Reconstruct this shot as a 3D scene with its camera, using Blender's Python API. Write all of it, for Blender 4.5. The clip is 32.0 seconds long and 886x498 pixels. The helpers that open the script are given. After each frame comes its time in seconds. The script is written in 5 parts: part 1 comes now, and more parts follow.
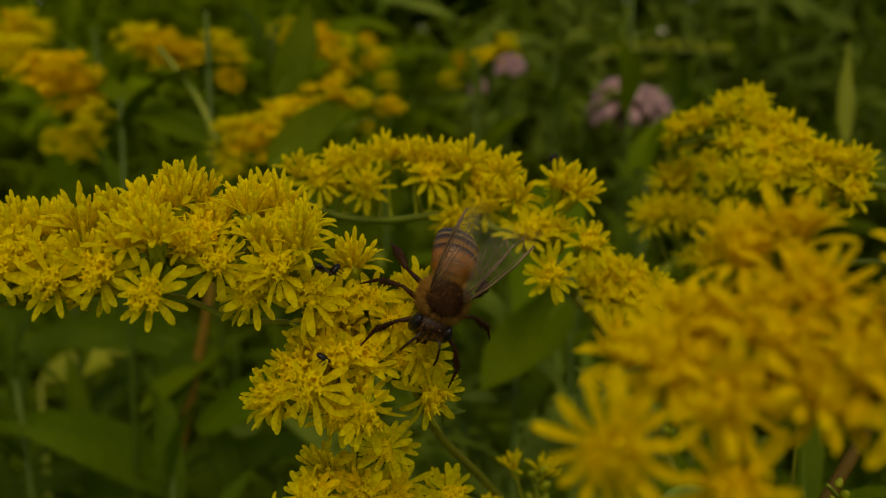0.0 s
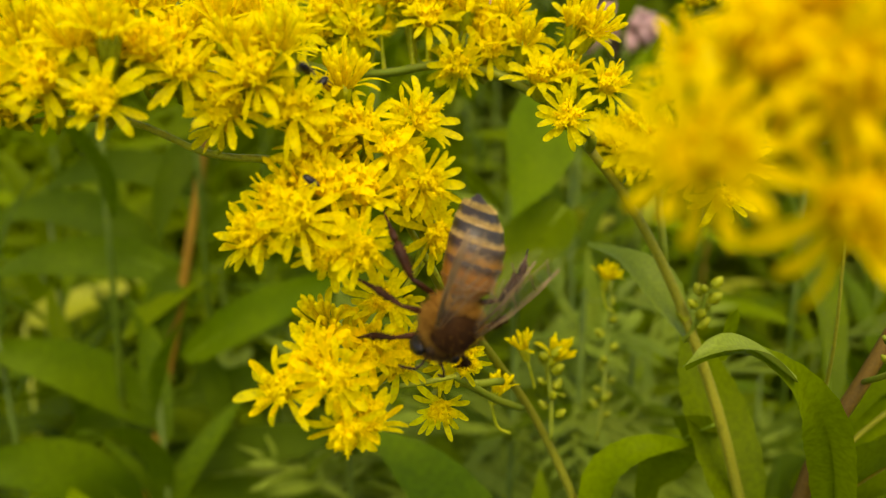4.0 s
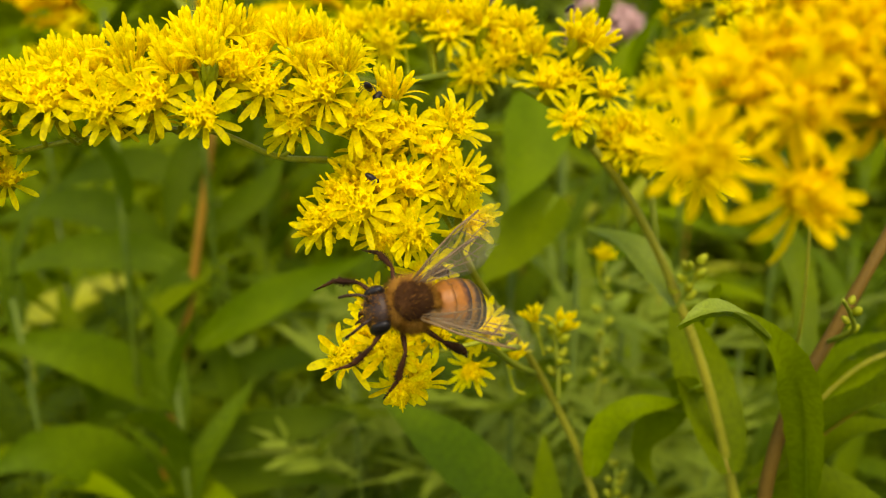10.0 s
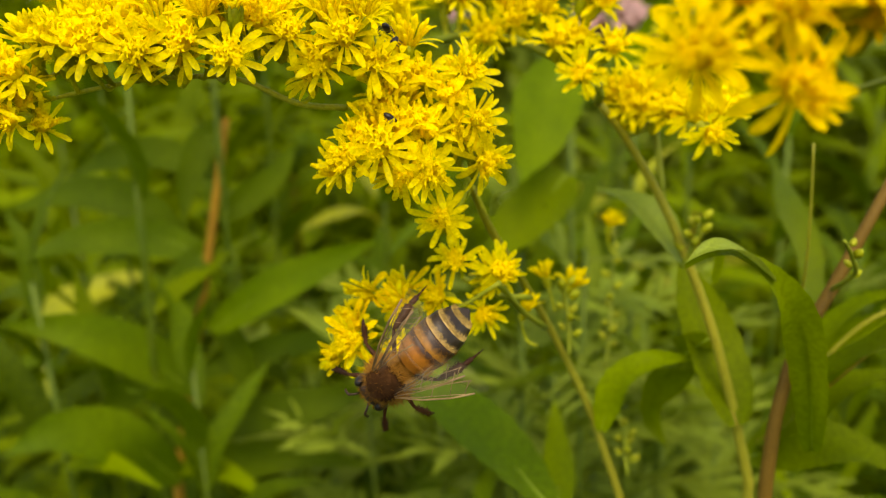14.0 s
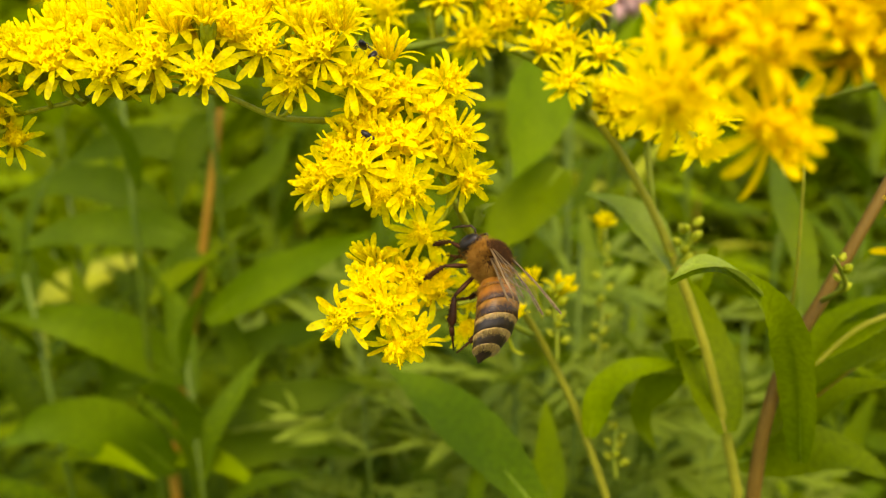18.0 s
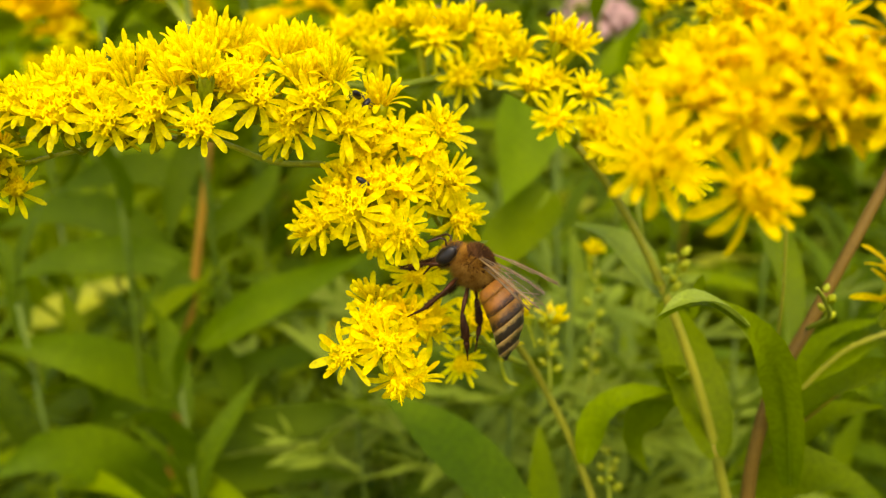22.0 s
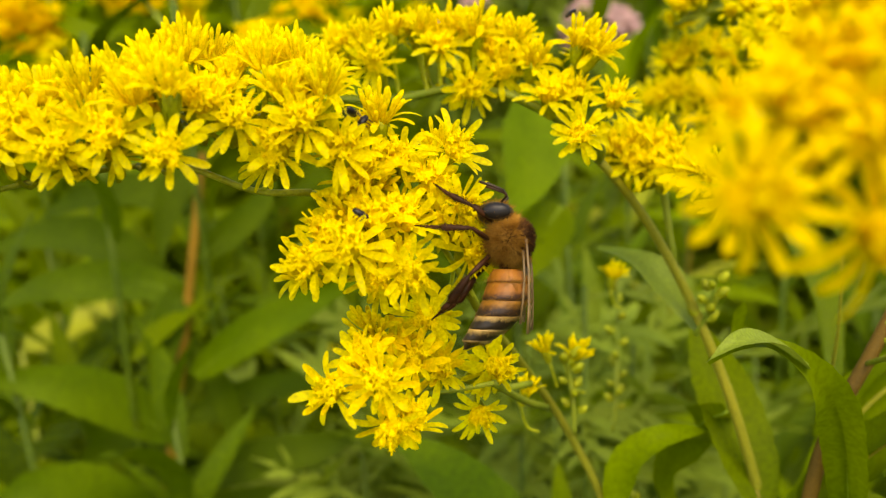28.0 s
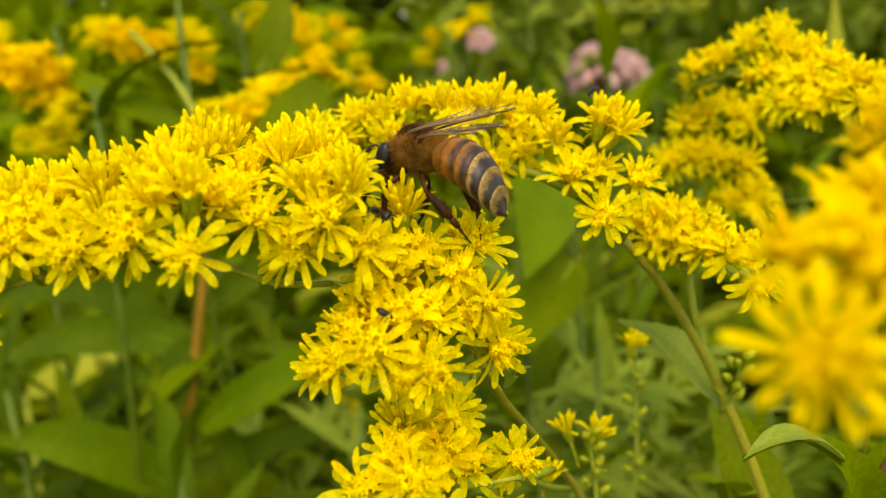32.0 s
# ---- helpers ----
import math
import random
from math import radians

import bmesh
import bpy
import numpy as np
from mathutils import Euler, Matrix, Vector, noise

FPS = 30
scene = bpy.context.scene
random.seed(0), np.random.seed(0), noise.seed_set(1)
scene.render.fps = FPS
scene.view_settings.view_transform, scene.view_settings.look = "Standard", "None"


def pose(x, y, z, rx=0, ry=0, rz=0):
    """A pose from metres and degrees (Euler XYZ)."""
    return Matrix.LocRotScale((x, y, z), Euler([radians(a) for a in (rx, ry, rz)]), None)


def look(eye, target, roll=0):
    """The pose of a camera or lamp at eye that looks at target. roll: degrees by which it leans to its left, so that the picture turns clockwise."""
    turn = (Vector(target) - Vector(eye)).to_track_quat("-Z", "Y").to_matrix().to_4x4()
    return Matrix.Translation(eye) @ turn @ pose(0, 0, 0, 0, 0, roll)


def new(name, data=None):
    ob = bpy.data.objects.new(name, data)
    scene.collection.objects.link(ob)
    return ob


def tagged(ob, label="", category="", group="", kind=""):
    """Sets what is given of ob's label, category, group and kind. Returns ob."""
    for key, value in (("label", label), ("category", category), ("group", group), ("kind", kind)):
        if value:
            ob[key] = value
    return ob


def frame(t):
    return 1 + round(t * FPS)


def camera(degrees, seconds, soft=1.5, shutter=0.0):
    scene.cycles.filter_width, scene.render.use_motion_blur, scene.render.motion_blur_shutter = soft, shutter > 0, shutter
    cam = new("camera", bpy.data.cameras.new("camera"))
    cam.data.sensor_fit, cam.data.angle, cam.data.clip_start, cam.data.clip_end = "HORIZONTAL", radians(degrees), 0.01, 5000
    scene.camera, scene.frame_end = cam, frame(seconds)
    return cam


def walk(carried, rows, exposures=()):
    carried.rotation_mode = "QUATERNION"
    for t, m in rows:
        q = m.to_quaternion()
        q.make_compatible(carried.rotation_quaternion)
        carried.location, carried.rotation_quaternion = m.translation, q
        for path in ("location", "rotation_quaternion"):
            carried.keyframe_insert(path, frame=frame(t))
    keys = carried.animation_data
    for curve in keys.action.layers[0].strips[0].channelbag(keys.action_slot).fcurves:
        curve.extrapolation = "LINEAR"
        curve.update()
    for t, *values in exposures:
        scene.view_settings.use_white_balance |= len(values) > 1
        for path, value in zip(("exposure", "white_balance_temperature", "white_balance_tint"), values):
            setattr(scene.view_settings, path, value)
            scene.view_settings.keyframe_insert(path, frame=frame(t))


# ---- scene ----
# A close flower stand: lengths in the lists are millimetres in a plot frame that
# starts at the first eye, looks ahead along y and is tipped down by TILT.
cam = camera(53.9, 32.0, soft=1.2, shutter=0.0)
METRES, EYE, TILT, LEAN, TURN = 0.170, 1.0, -14.0, 0.0, 0.0
PLOT = pose(0, 0, EYE, TILT, LEAN, TURN)
ROWS = [
    (0, 0.0086, -0.0113, -0.0236, 0.22, 0.60, -0.60),
    (0.5, 0.0062, -0.0067, -0.0304, 0.34, 0.45, -0.58),
    (1, 0.0093, 0.0110, -0.0332, 0.50, 0.16, -0.37),
    (1.5, 0.0101, 0.0257, -0.0367, 0.31, 0.08, -0.28),
    (2, 0.0027, 0.0462, -0.0385, 0.29, -0.19, 0.10),
    (2.5, -0.0074, 0.0568, -0.0500, 0.13, -0.48, 0.38),
    (3, 0.0019, 0.0616, -0.0643, 0.18, -0.74, 0.64),
    (3.5, 0.0033, 0.0567, -0.0822, -0.17, -1.57, 0.50),
    (5.5, -0.0123, 0.0416, -0.0892, -0.95, -3.17, 0.40),
    (6, -0.0125, 0.0342, -0.0936, -1.21, -3.23, 0.95),
    (6.5, -0.0108, 0.0134, -0.0913, -1.26, -3.32, 0.87),
    (7, -0.0115, -0.0111, -0.0930, -1.43, -3.26, 0.64),
    (7.5, -0.0190, -0.0184, -0.0955, -1.59, -3.24, 1.31),
    (8, -0.0259, -0.0176, -0.0912, -1.73, -3.16, 1.30),
    (8.5, -0.0258, -0.0198, -0.0919, -1.82, -3.07, 1.10),
    (9, -0.0260, -0.0223, -0.0935, -1.83, -3.10, 1.42),
    (9.5, -0.0278, -0.0292, -0.0859, -1.84, -3.03, 1.41),
    (10, -0.0286, -0.0287, -0.0856, -1.83, -2.93, 1.36),
    (10.5, -0.0362, -0.0365, -0.0849, -1.80, -2.87, 1.38),
    (11, -0.0403, -0.0532, -0.0847, -1.73, -2.77, 1.54),
    (11.5, -0.0430, -0.0629, -0.0875, -1.60, -2.71, 1.74),
    (12, -0.0387, -0.0717, -0.0850, -1.56, -2.59, 1.99),
    (12.5, -0.0308, -0.0811, -0.0860, -1.51, -2.48, 1.68),
    (13, -0.0263, -0.0951, -0.0872, -1.52, -2.41, 1.89),
    (13.5, -0.0421, -0.0845, -0.0988, -1.38, -2.49, 1.85),
    (14, -0.0342, -0.0499, -0.1199, -1.33, -2.64, 1.84),
    (14.5, -0.0370, -0.0409, -0.1537, -1.29, -3.19, 1.49),
    (16.5, -0.0328, -0.0421, -0.1070, -0.83, -4.85, 1.83),
    (17, -0.0334, -0.0520, -0.1038, -0.98, -4.56, 1.64),
    (17.5, -0.0197, -0.0443, -0.1038, -1.08, -4.20, 1.44),
    (18, -0.0207, -0.0412, -0.0995, -1.11, -4.02, 1.67),
    (18.5, -0.0244, -0.0336, -0.0983, -1.14, -3.81, 1.59),
    (19, -0.0274, -0.0211, -0.0977, -1.19, -3.65, 1.50),
    (19.5, -0.0228, -0.0064, -0.0971, -1.28, -3.57, 1.71),
    (20, -0.0203, -0.0127, -0.0863, -1.38, -3.50, 1.51),
    (20.5, -0.0212, -0.0401, -0.0860, -1.37, -3.46, 1.67),
    (21, -0.0188, -0.0627, -0.0884, -1.39, -3.36, 1.84),
    (21.5, -0.0284, -0.0555, -0.0844, -1.60, -3.32, 2.16),
    (22, -0.0228, -0.0518, -0.0838, -1.84, -3.16, 2.50),
    (22.5, -0.0254, -0.0434, -0.0829, -1.80, -3.20, 3.01),
    (23, -0.0263, -0.0355, -0.0831, -1.95, -3.11, 3.25),
    (23.5, -0.0304, -0.0325, -0.0804, -1.77, -3.08, 3.28),
    (24, -0.0371, -0.0237, -0.0700, -1.63, -3.19, 3.37),
    (24.5, -0.0308, -0.0111, -0.0695, -1.84, -3.08, 3.23),
    (25, -0.0323, -0.0126, -0.0659, -1.72, -2.89, 2.98),
    (25.5, -0.0305, -0.0102, -0.0623, -1.83, -2.72, 3.02),
    (27.5, -0.0323, 0.0082, -0.0682, -1.86, -2.93, 2.96),
    (28, -0.0253, 0.0195, -0.0728, -1.81, -2.52, 3.64),
    (28.5, -0.0246, 0.0169, -0.0774, -1.55, -2.67, 3.41),
    (29, -0.0293, 0.0261, -0.0665, -1.92, -2.46, 3.80),
    (29.5, -0.0334, 0.0235, -0.0625, -2.02, -2.18, 3.63),
    (30, -0.0205, 0.0294, -0.0609, -2.08, -2.04, 3.87),
    (30.5, -0.0272, 0.0257, -0.0481, -2.07, -1.72, 3.68),
    (31, -0.0268, 0.0307, -0.0452, -2.00, -1.35, 3.57),
    (31.5, -0.0308, 0.0304, -0.0440, -1.67, -0.73, 3.57),
    (32, -0.0328, 0.0327, -0.0445, -1.55, -0.22, 3.70),
]
FADE = [(0.0, -1.76), (0.1, -1.48), (0.2, -1.24), (0.3, -1.0), (0.4, -0.72), (0.5, -0.54), (0.6, -0.36), (0.7, -0.25), (0.8, -0.2), (3.0, -0.2), (6.0, -0.05), (14.0, 0.06), (17.0, 0.34), (21.0, 0.32), (25.0, 0.22), (28.0, 0.15), (30.0, 0.07), (32.0, 0.07)]
EXPOSURE = 1.27
walk(cam, [(t, PLOT @ pose(METRES * x, METRES * y, METRES * z, 90 + pitch, roll, yaw)) for t, x, y, z, yaw, pitch, roll in ROWS],
     [(t, EXPOSURE + e, 9000.0, 12.0) for t, e in FADE])
cam.data.dof.use_dof = True
cam.data.dof.focus_distance = 0.074
cam.data.dof.aperture_fstop = 32.0

# ---- light: bright overcast noon ----
world = bpy.data.worlds.new("sky")
scene.world = world
world.use_nodes = True
sky = world.node_tree.nodes.new("ShaderNodeTexSky")
sky.sky_type, sky.sun_disc = "NISHITA", False
sky.sun_elevation, sky.sun_rotation = radians(58), radians(200)
background = world.node_tree.nodes["Background"]
background.inputs["Strength"].default_value = 0.15
world.node_tree.links.new(sky.outputs[0], background.inputs["Color"])
sun = new("sun", bpy.data.lights.new("sun", "SUN"))
sun.data.energy, sun.data.angle, sun.data.color = 1.5, radians(40), (1.0, 0.95, 0.86)
sun.matrix_world = look((0.4, -1.0, 3.0), (0.0, 0.15, 1.0))


# ---- materials ----
def ramped(nodes, links, vector, scale, low, high, detail=4.0):
    """A noise that runs between two colours; returns its socket."""
    n = nodes.new("ShaderNodeTexNoise")
    n.inputs["Scale"].default_value, n.inputs["Detail"].default_value = scale, detail
    links.new(vector, n.inputs["Vector"])
    r = nodes.new("ShaderNodeValToRGB")
    r.color_ramp.elements[0].position, r.color_ramp.elements[1].position = 0.32, 0.68
    r.color_ramp.elements[0].color, r.color_ramp.elements[1].color = (*low, 1), (*high, 1)
    links.new(n.outputs["Fac"], r.inputs["Fac"])
    return r.outputs["Color"], n.outputs["Fac"]


def surface(name, low, high, scale=400.0, rough=0.5, thin=0.0, spread=0.25, bump=0.0, spec=0.4, fine=3500.0, metal=0.0, through_tint=(1.0, 1.0, 1.0)):
    """A grown surface: two colours mixed by noise at two sizes, a shift from piece to piece, and light that shines through."""
    m = bpy.data.materials.new(name)
    m.use_nodes = True
    nodes, links = m.node_tree.nodes, m.node_tree.links
    bsdf, out = nodes["Principled BSDF"], nodes["Material Output"]
    place = nodes.new("ShaderNodeTexCoord").outputs["Object"]
    coarse, _ = ramped(nodes, links, place, scale, low, high)
    grain, fac = ramped(nodes, links, place, fine, (0.82, 0.82, 0.82), (1.12, 1.12, 1.12), 2.0)
    mix = nodes.new("ShaderNodeMix")
    mix.data_type, mix.blend_type = "RGBA", "MULTIPLY"
    mix.inputs["Factor"].default_value = 1.0
    links.new(coarse, mix.inputs["A"])
    links.new(grain, mix.inputs["B"])
    shift = nodes.new("ShaderNodeHueSaturation")
    links.new(mix.outputs["Result"], shift.inputs["Color"])
    info = nodes.new("ShaderNodeObjectInfo")
    ranged = nodes.new("ShaderNodeMapRange")
    ranged.inputs["To Min"].default_value, ranged.inputs["To Max"].default_value = 1.0 - spread, 1.0 + spread
    links.new(info.outputs["Random"], ranged.inputs["Value"])
    links.new(ranged.outputs["Result"], shift.inputs["Value"])
    links.new(shift.outputs["Color"], bsdf.inputs["Base Color"])
    bsdf.inputs["Roughness"].default_value = rough
    bsdf.inputs["Metallic"].default_value = metal
    bsdf.inputs["Specular IOR Level"].default_value = spec
    if bump:
        b = nodes.new("ShaderNodeBump")
        b.inputs["Strength"].default_value, b.inputs["Distance"].default_value = bump, 0.0002
        links.new(fac, b.inputs["Height"])
        links.new(b.outputs["Normal"], bsdf.inputs["Normal"])
    if thin:
        glow = nodes.new("ShaderNodeBsdfTranslucent")
        tint = nodes.new("ShaderNodeMix")
        tint.data_type, tint.blend_type = "RGBA", "MULTIPLY"
        tint.inputs["Factor"].default_value = 1.0
        tint.inputs["B"].default_value = (*through_tint, 1)
        links.new(shift.outputs["Color"], tint.inputs["A"])
        links.new(tint.outputs["Result"], glow.inputs["Color"])
        both = nodes.new("ShaderNodeMixShader")
        both.inputs["Fac"].default_value = thin
        links.new(bsdf.outputs[0], both.inputs[1])
        links.new(glow.outputs[0], both.inputs[2])
        links.new(both.outputs[0], out.inputs["Surface"])
    return m


PETAL = surface("petal_yellow", (0.945, 0.785, 0.016), (0.97, 0.865, 0.028), 300, 0.6, 0.66, 0.06, 0.25, 0.2)
GOLD_PETAL = surface("petal_gold", (0.88, 0.61, 0.008), (0.93, 0.71, 0.012), 300, 0.6, 0.5, 0.06, 0.25, 0.15)
DISC = surface("disc_gold", (0.92, 0.71, 0.009), (0.95, 0.80, 0.014), 500, 0.6, 0.5, 0.08, 0.2, 0.15)
BRACT = surface("bract_green", (0.24, 0.30, 0.010), (0.46, 0.46, 0.02), 700, 0.55, 0.2, 0.15, 0.2, 0.2)
STALK = surface("stalk_green", (0.15, 0.21, 0.010), (0.27, 0.30, 0.02), 120, 0.5, 0.05, 0.12, 0.3, 0.25)
YOUNG_STALK = surface("stalk_young", (0.26, 0.31, 0.015), (0.40, 0.42, 0.03), 150, 0.5, 0.15, 0.12, 0.3, 0.25)
OLIVE_STALK = surface("stalk_olive", (0.18, 0.19, 0.012), (0.27, 0.25, 0.02), 90, 0.5, 0.0, 0.1, 0.3, 0.2)
DEEP_STALK = surface("stalk_deep_green", (0.05, 0.09, 0.004), (0.09, 0.135, 0.007), 120, 0.5, 0.05, 0.12, 0.3, 0.2)
RED_STALK = surface("stalk_reddish", (0.17, 0.09, 0.008), (0.25, 0.135, 0.013), 60, 0.6, 0.0, 0.15, 0.3, 0.1)
LEAF = surface("leaf_green", (0.087, 0.138, 0.002), (0.152, 0.210, 0.004), 45, 0.55, 0.36, 0.28, 0.3, 0.05, 1500, 0.0, (1.6, 1.5, 0.5))
# deep green leaves; this dark colour also stands for shade low in the stand
DARK_LEAF = surface("leaf_dark_and_shaded", (0.039, 0.075, 0.002), (0.082, 0.129, 0.004), 30, 0.55, 0.26, 0.32, 0.3, 0.05, 900, 0.0, (1.5, 1.5, 0.5))
MID_LEAF = surface("leaf_mid_green", (0.059, 0.106, 0.002), (0.109, 0.166, 0.004), 35, 0.55, 0.28, 0.2, 0.3, 0.05, 1200, 0.0, (1.5, 1.5, 0.5))
GREY_LEAF = surface("leaf_grey_green", (0.112, 0.165, 0.010), (0.198, 0.260, 0.026), 60, 0.6, 0.3, 0.25, 0.2, 0.15, 1500, 0.0, (1.4, 1.4, 0.6))
PALE_LEAF = surface("leaf_yellow_green", (0.24, 0.27, 0.012), (0.34, 0.36, 0.02), 60, 0.5, 0.35, 0.2, 0.2, 0.2)
LIGHT_LEAF = surface("leaf_light_green", (0.17, 0.24, 0.017), (0.25, 0.32, 0.03), 60, 0.5, 0.3, 0.15, 0.3, 0.2)
BROWN_STALK = surface("stalk_brown", (0.085, 0.050, 0.006), (0.16, 0.090, 0.011), 70, 0.55, 0.0, 0.1, 0.3, 0.15)
RIB = surface("midrib_tan", (0.27, 0.17, 0.02), (0.36, 0.23, 0.035), 80, 0.5, 0.0, 0.1, 0.2, 0.2)
GREEN_RIB = surface("midrib_green", (0.15, 0.24, 0.012), (0.22, 0.30, 0.02), 80, 0.5, 0.0, 0.1, 0.2, 0.2)
BUD = surface("bud_green_yellow", (0.24, 0.29, 0.010), (0.40, 0.41, 0.018), 600, 0.5, 0.2, 0.15, 0.2, 0.2)
PINK = surface("petal_pink", (0.50, 0.27, 0.25), (0.66, 0.42, 0.38), 100, 0.6, 0.3, 0.1, 0.2)
SOIL = surface("soil_dark", (0.018, 0.018, 0.008), (0.045, 0.048, 0.016), 8, 0.95, 0.0, 0.0, 0.8, 0.1, 90)
CUTICLE = surface("chitin_dark", (0.018, 0.008, 0.004), (0.045, 0.019, 0.007), 900, 0.5, 0.0, 0.1, 0.2, 0.3)
LEG_BROWN = surface("chitin_brown", (0.016, 0.006, 0.002), (0.055, 0.018, 0.005), 700, 0.5, 0.0, 0.2, 0.2, 0.12)
EYE_BLACK = surface("eye_black", (0.006, 0.005, 0.005), (0.016, 0.012, 0.010), 1500, 0.35, 0.0, 0.0, 0.1, 0.25, 9000)
FUR = surface("fur_tan", (0.23, 0.095, 0.011), (0.50, 0.255, 0.045), 900, 0.8, 0.3, 0.1, 0.0, 0.1)
PELT = surface("thorax_pelt", (0.040, 0.016, 0.005), (0.095, 0.038, 0.010), 700, 0.8, 0.0, 0.0, 0.6, 0.1)
FUR_DARK = surface("fur_brown", (0.030, 0.012, 0.004), (0.09, 0.038, 0.011), 500, 0.8, 0.2, 0.1, 0.0, 0.1)
VEIN = surface("wing_vein", (0.13, 0.075, 0.025), (0.27, 0.17, 0.07), 400, 0.4)
FUR_CREAM = surface("fur_cream", (0.44, 0.29, 0.08), (0.62, 0.46, 0.16), 900, 0.8, 0.3, 0.1, 0.0, 0.1)


def banded(name, front, back, edge):
    """Along x of a segment of the abdomen: a pale front, a dark rear, with a ragged edge of hairs between."""
    m = surface(name, back, tuple(1.5 * c for c in back), 900, 0.42, 0.0, 0.05, 0.15, 0.35)
    nodes, links = m.node_tree.nodes, m.node_tree.links
    bsdf = nodes["Principled BSDF"]
    rear = bsdf.inputs["Base Color"].links[0].from_socket
    place = nodes.new("ShaderNodeTexCoord")
    split = nodes.new("ShaderNodeSeparateXYZ")
    links.new(place.outputs["Object"], split.inputs[0])
    ragged = nodes.new("ShaderNodeTexNoise")
    ragged.inputs["Scale"].default_value = 2600.0
    links.new(place.outputs["Object"], ragged.inputs["Vector"])
    add = nodes.new("ShaderNodeMath")
    add.operation = "MULTIPLY_ADD"
    add.inputs[1].default_value = 0.0006
    links.new(ragged.outputs["Fac"], add.inputs[0])
    links.new(split.outputs["X"], add.inputs[2])
    step = nodes.new("ShaderNodeMapRange")
    step.inputs["From Min"].default_value, step.inputs["From Max"].default_value = edge - 0.0001, edge + 0.0004
    links.new(add.outputs[0], step.inputs["Value"])
    pale, _ = ramped(nodes, links, place.outputs["Object"], 1800.0, front, tuple(1.3 * c for c in front))
    mix = nodes.new("ShaderNodeMix")
    mix.data_type = "RGBA"
    links.new(step.outputs["Result"], mix.inputs["Factor"])
    links.new(rear, mix.inputs["A"])
    links.new(pale, mix.inputs["B"])
    links.new(mix.outputs["Result"], bsdf.inputs["Base Color"])
    return m


BAND_ORANGE = banded("band_orange", (0.25, 0.088, 0.009), (0.036, 0.014, 0.005), -0.0008)
BAND_AMBER = banded("band_amber", (0.22, 0.095, 0.012), (0.026, 0.012, 0.005), -0.00045)
BAND_TAN = banded("band_tan", (0.40, 0.25, 0.075), (0.018, 0.011, 0.005), -0.00018)
BAND_TIP = banded("band_tip", (0.38, 0.24, 0.08), (0.020, 0.011, 0.005), 0.0)

MEMBRANE = bpy.data.materials.new("wing_membrane")
MEMBRANE.use_nodes = True
_n, _l = MEMBRANE.node_tree.nodes, MEMBRANE.node_tree.links
_n["Principled BSDF"].inputs["Base Color"].default_value = (0.66, 0.58, 0.42, 1)
_n["Principled BSDF"].inputs["Roughness"].default_value = 0.3
_n["Principled BSDF"].inputs["Specular IOR Level"].default_value = 0.3
_clear, _mix = _n.new("ShaderNodeBsdfTransparent"), _n.new("ShaderNodeMixShader")
_wav = _n.new("ShaderNodeTexNoise")
_wav.inputs["Scale"].default_value = 700.0
_rng = _n.new("ShaderNodeMapRange")
_rng.inputs["To Min"].default_value, _rng.inputs["To Max"].default_value = 0.012, 0.045
_l.new(_n.new("ShaderNodeTexCoord").outputs["Object"], _wav.inputs["Vector"])
_l.new(_wav.outputs["Fac"], _rng.inputs["Value"])
_l.new(_rng.outputs["Result"], _mix.inputs["Fac"])
_l.new(_clear.outputs[0], _mix.inputs[1])
_l.new(_n["Principled BSDF"].outputs[0], _mix.inputs[2])
_l.new(_mix.outputs[0], _n["Material Output"].inputs["Surface"])


# ---- mesh tools ----
def W(p):
    """World place of a plot point in millimetres."""
    return PLOT @ (Vector(p[:3]) * 0.001)


def WV(d):
    return (PLOT.to_3x3() @ Vector(d)).normalized()


def mesh_of(bm, name, material, smooth=True):
    me = bpy.data.meshes.new(name)
    bm.to_mesh(me)
    bm.free()
    for mat in material if isinstance(material, (list, tuple)) else [material]:
        me.materials.append(mat)
    if smooth:
        me.shade_smooth()
    return me


def part(name, data, material, parent, label="", m=None):
    """One mesh object under a thing or a part; data is a bmesh or a mesh; m its pose in the parent's space."""
    me = mesh_of(data, name, material) if isinstance(data, bmesh.types.BMesh) else data
    ob = new(name, me)
    ob.parent = parent
    if m is not None:
        ob.matrix_basis = m
    if label:
        tagged(ob, label)
    return ob


def thing(name, place, label, category, group="", kind=""):
    ob = new(name)
    ob.empty_display_size = 0.01
    ob.location = place
    return tagged(ob, label, category, group, kind)


def smooth_line(pts, n):
    """Catmull-Rom through the points, n pieces a span."""
    pts = [Vector(p) for p in pts]
    ext = [2 * pts[0] - pts[1]] + pts + [2 * pts[-1] - pts[-2]]
    out = []
    for i in range(1, len(ext) - 2):
        a, b, c, d = ext[i - 1 : i + 3]
        for k in range(n):
            u = k / n
            out.append(0.5 * (2 * b + (c - a) * u + (2 * a - 5 * b + 4 * c - d) * u * u + (3 * b - a - 3 * c + d) * u**3))
    return out + [pts[-1]]


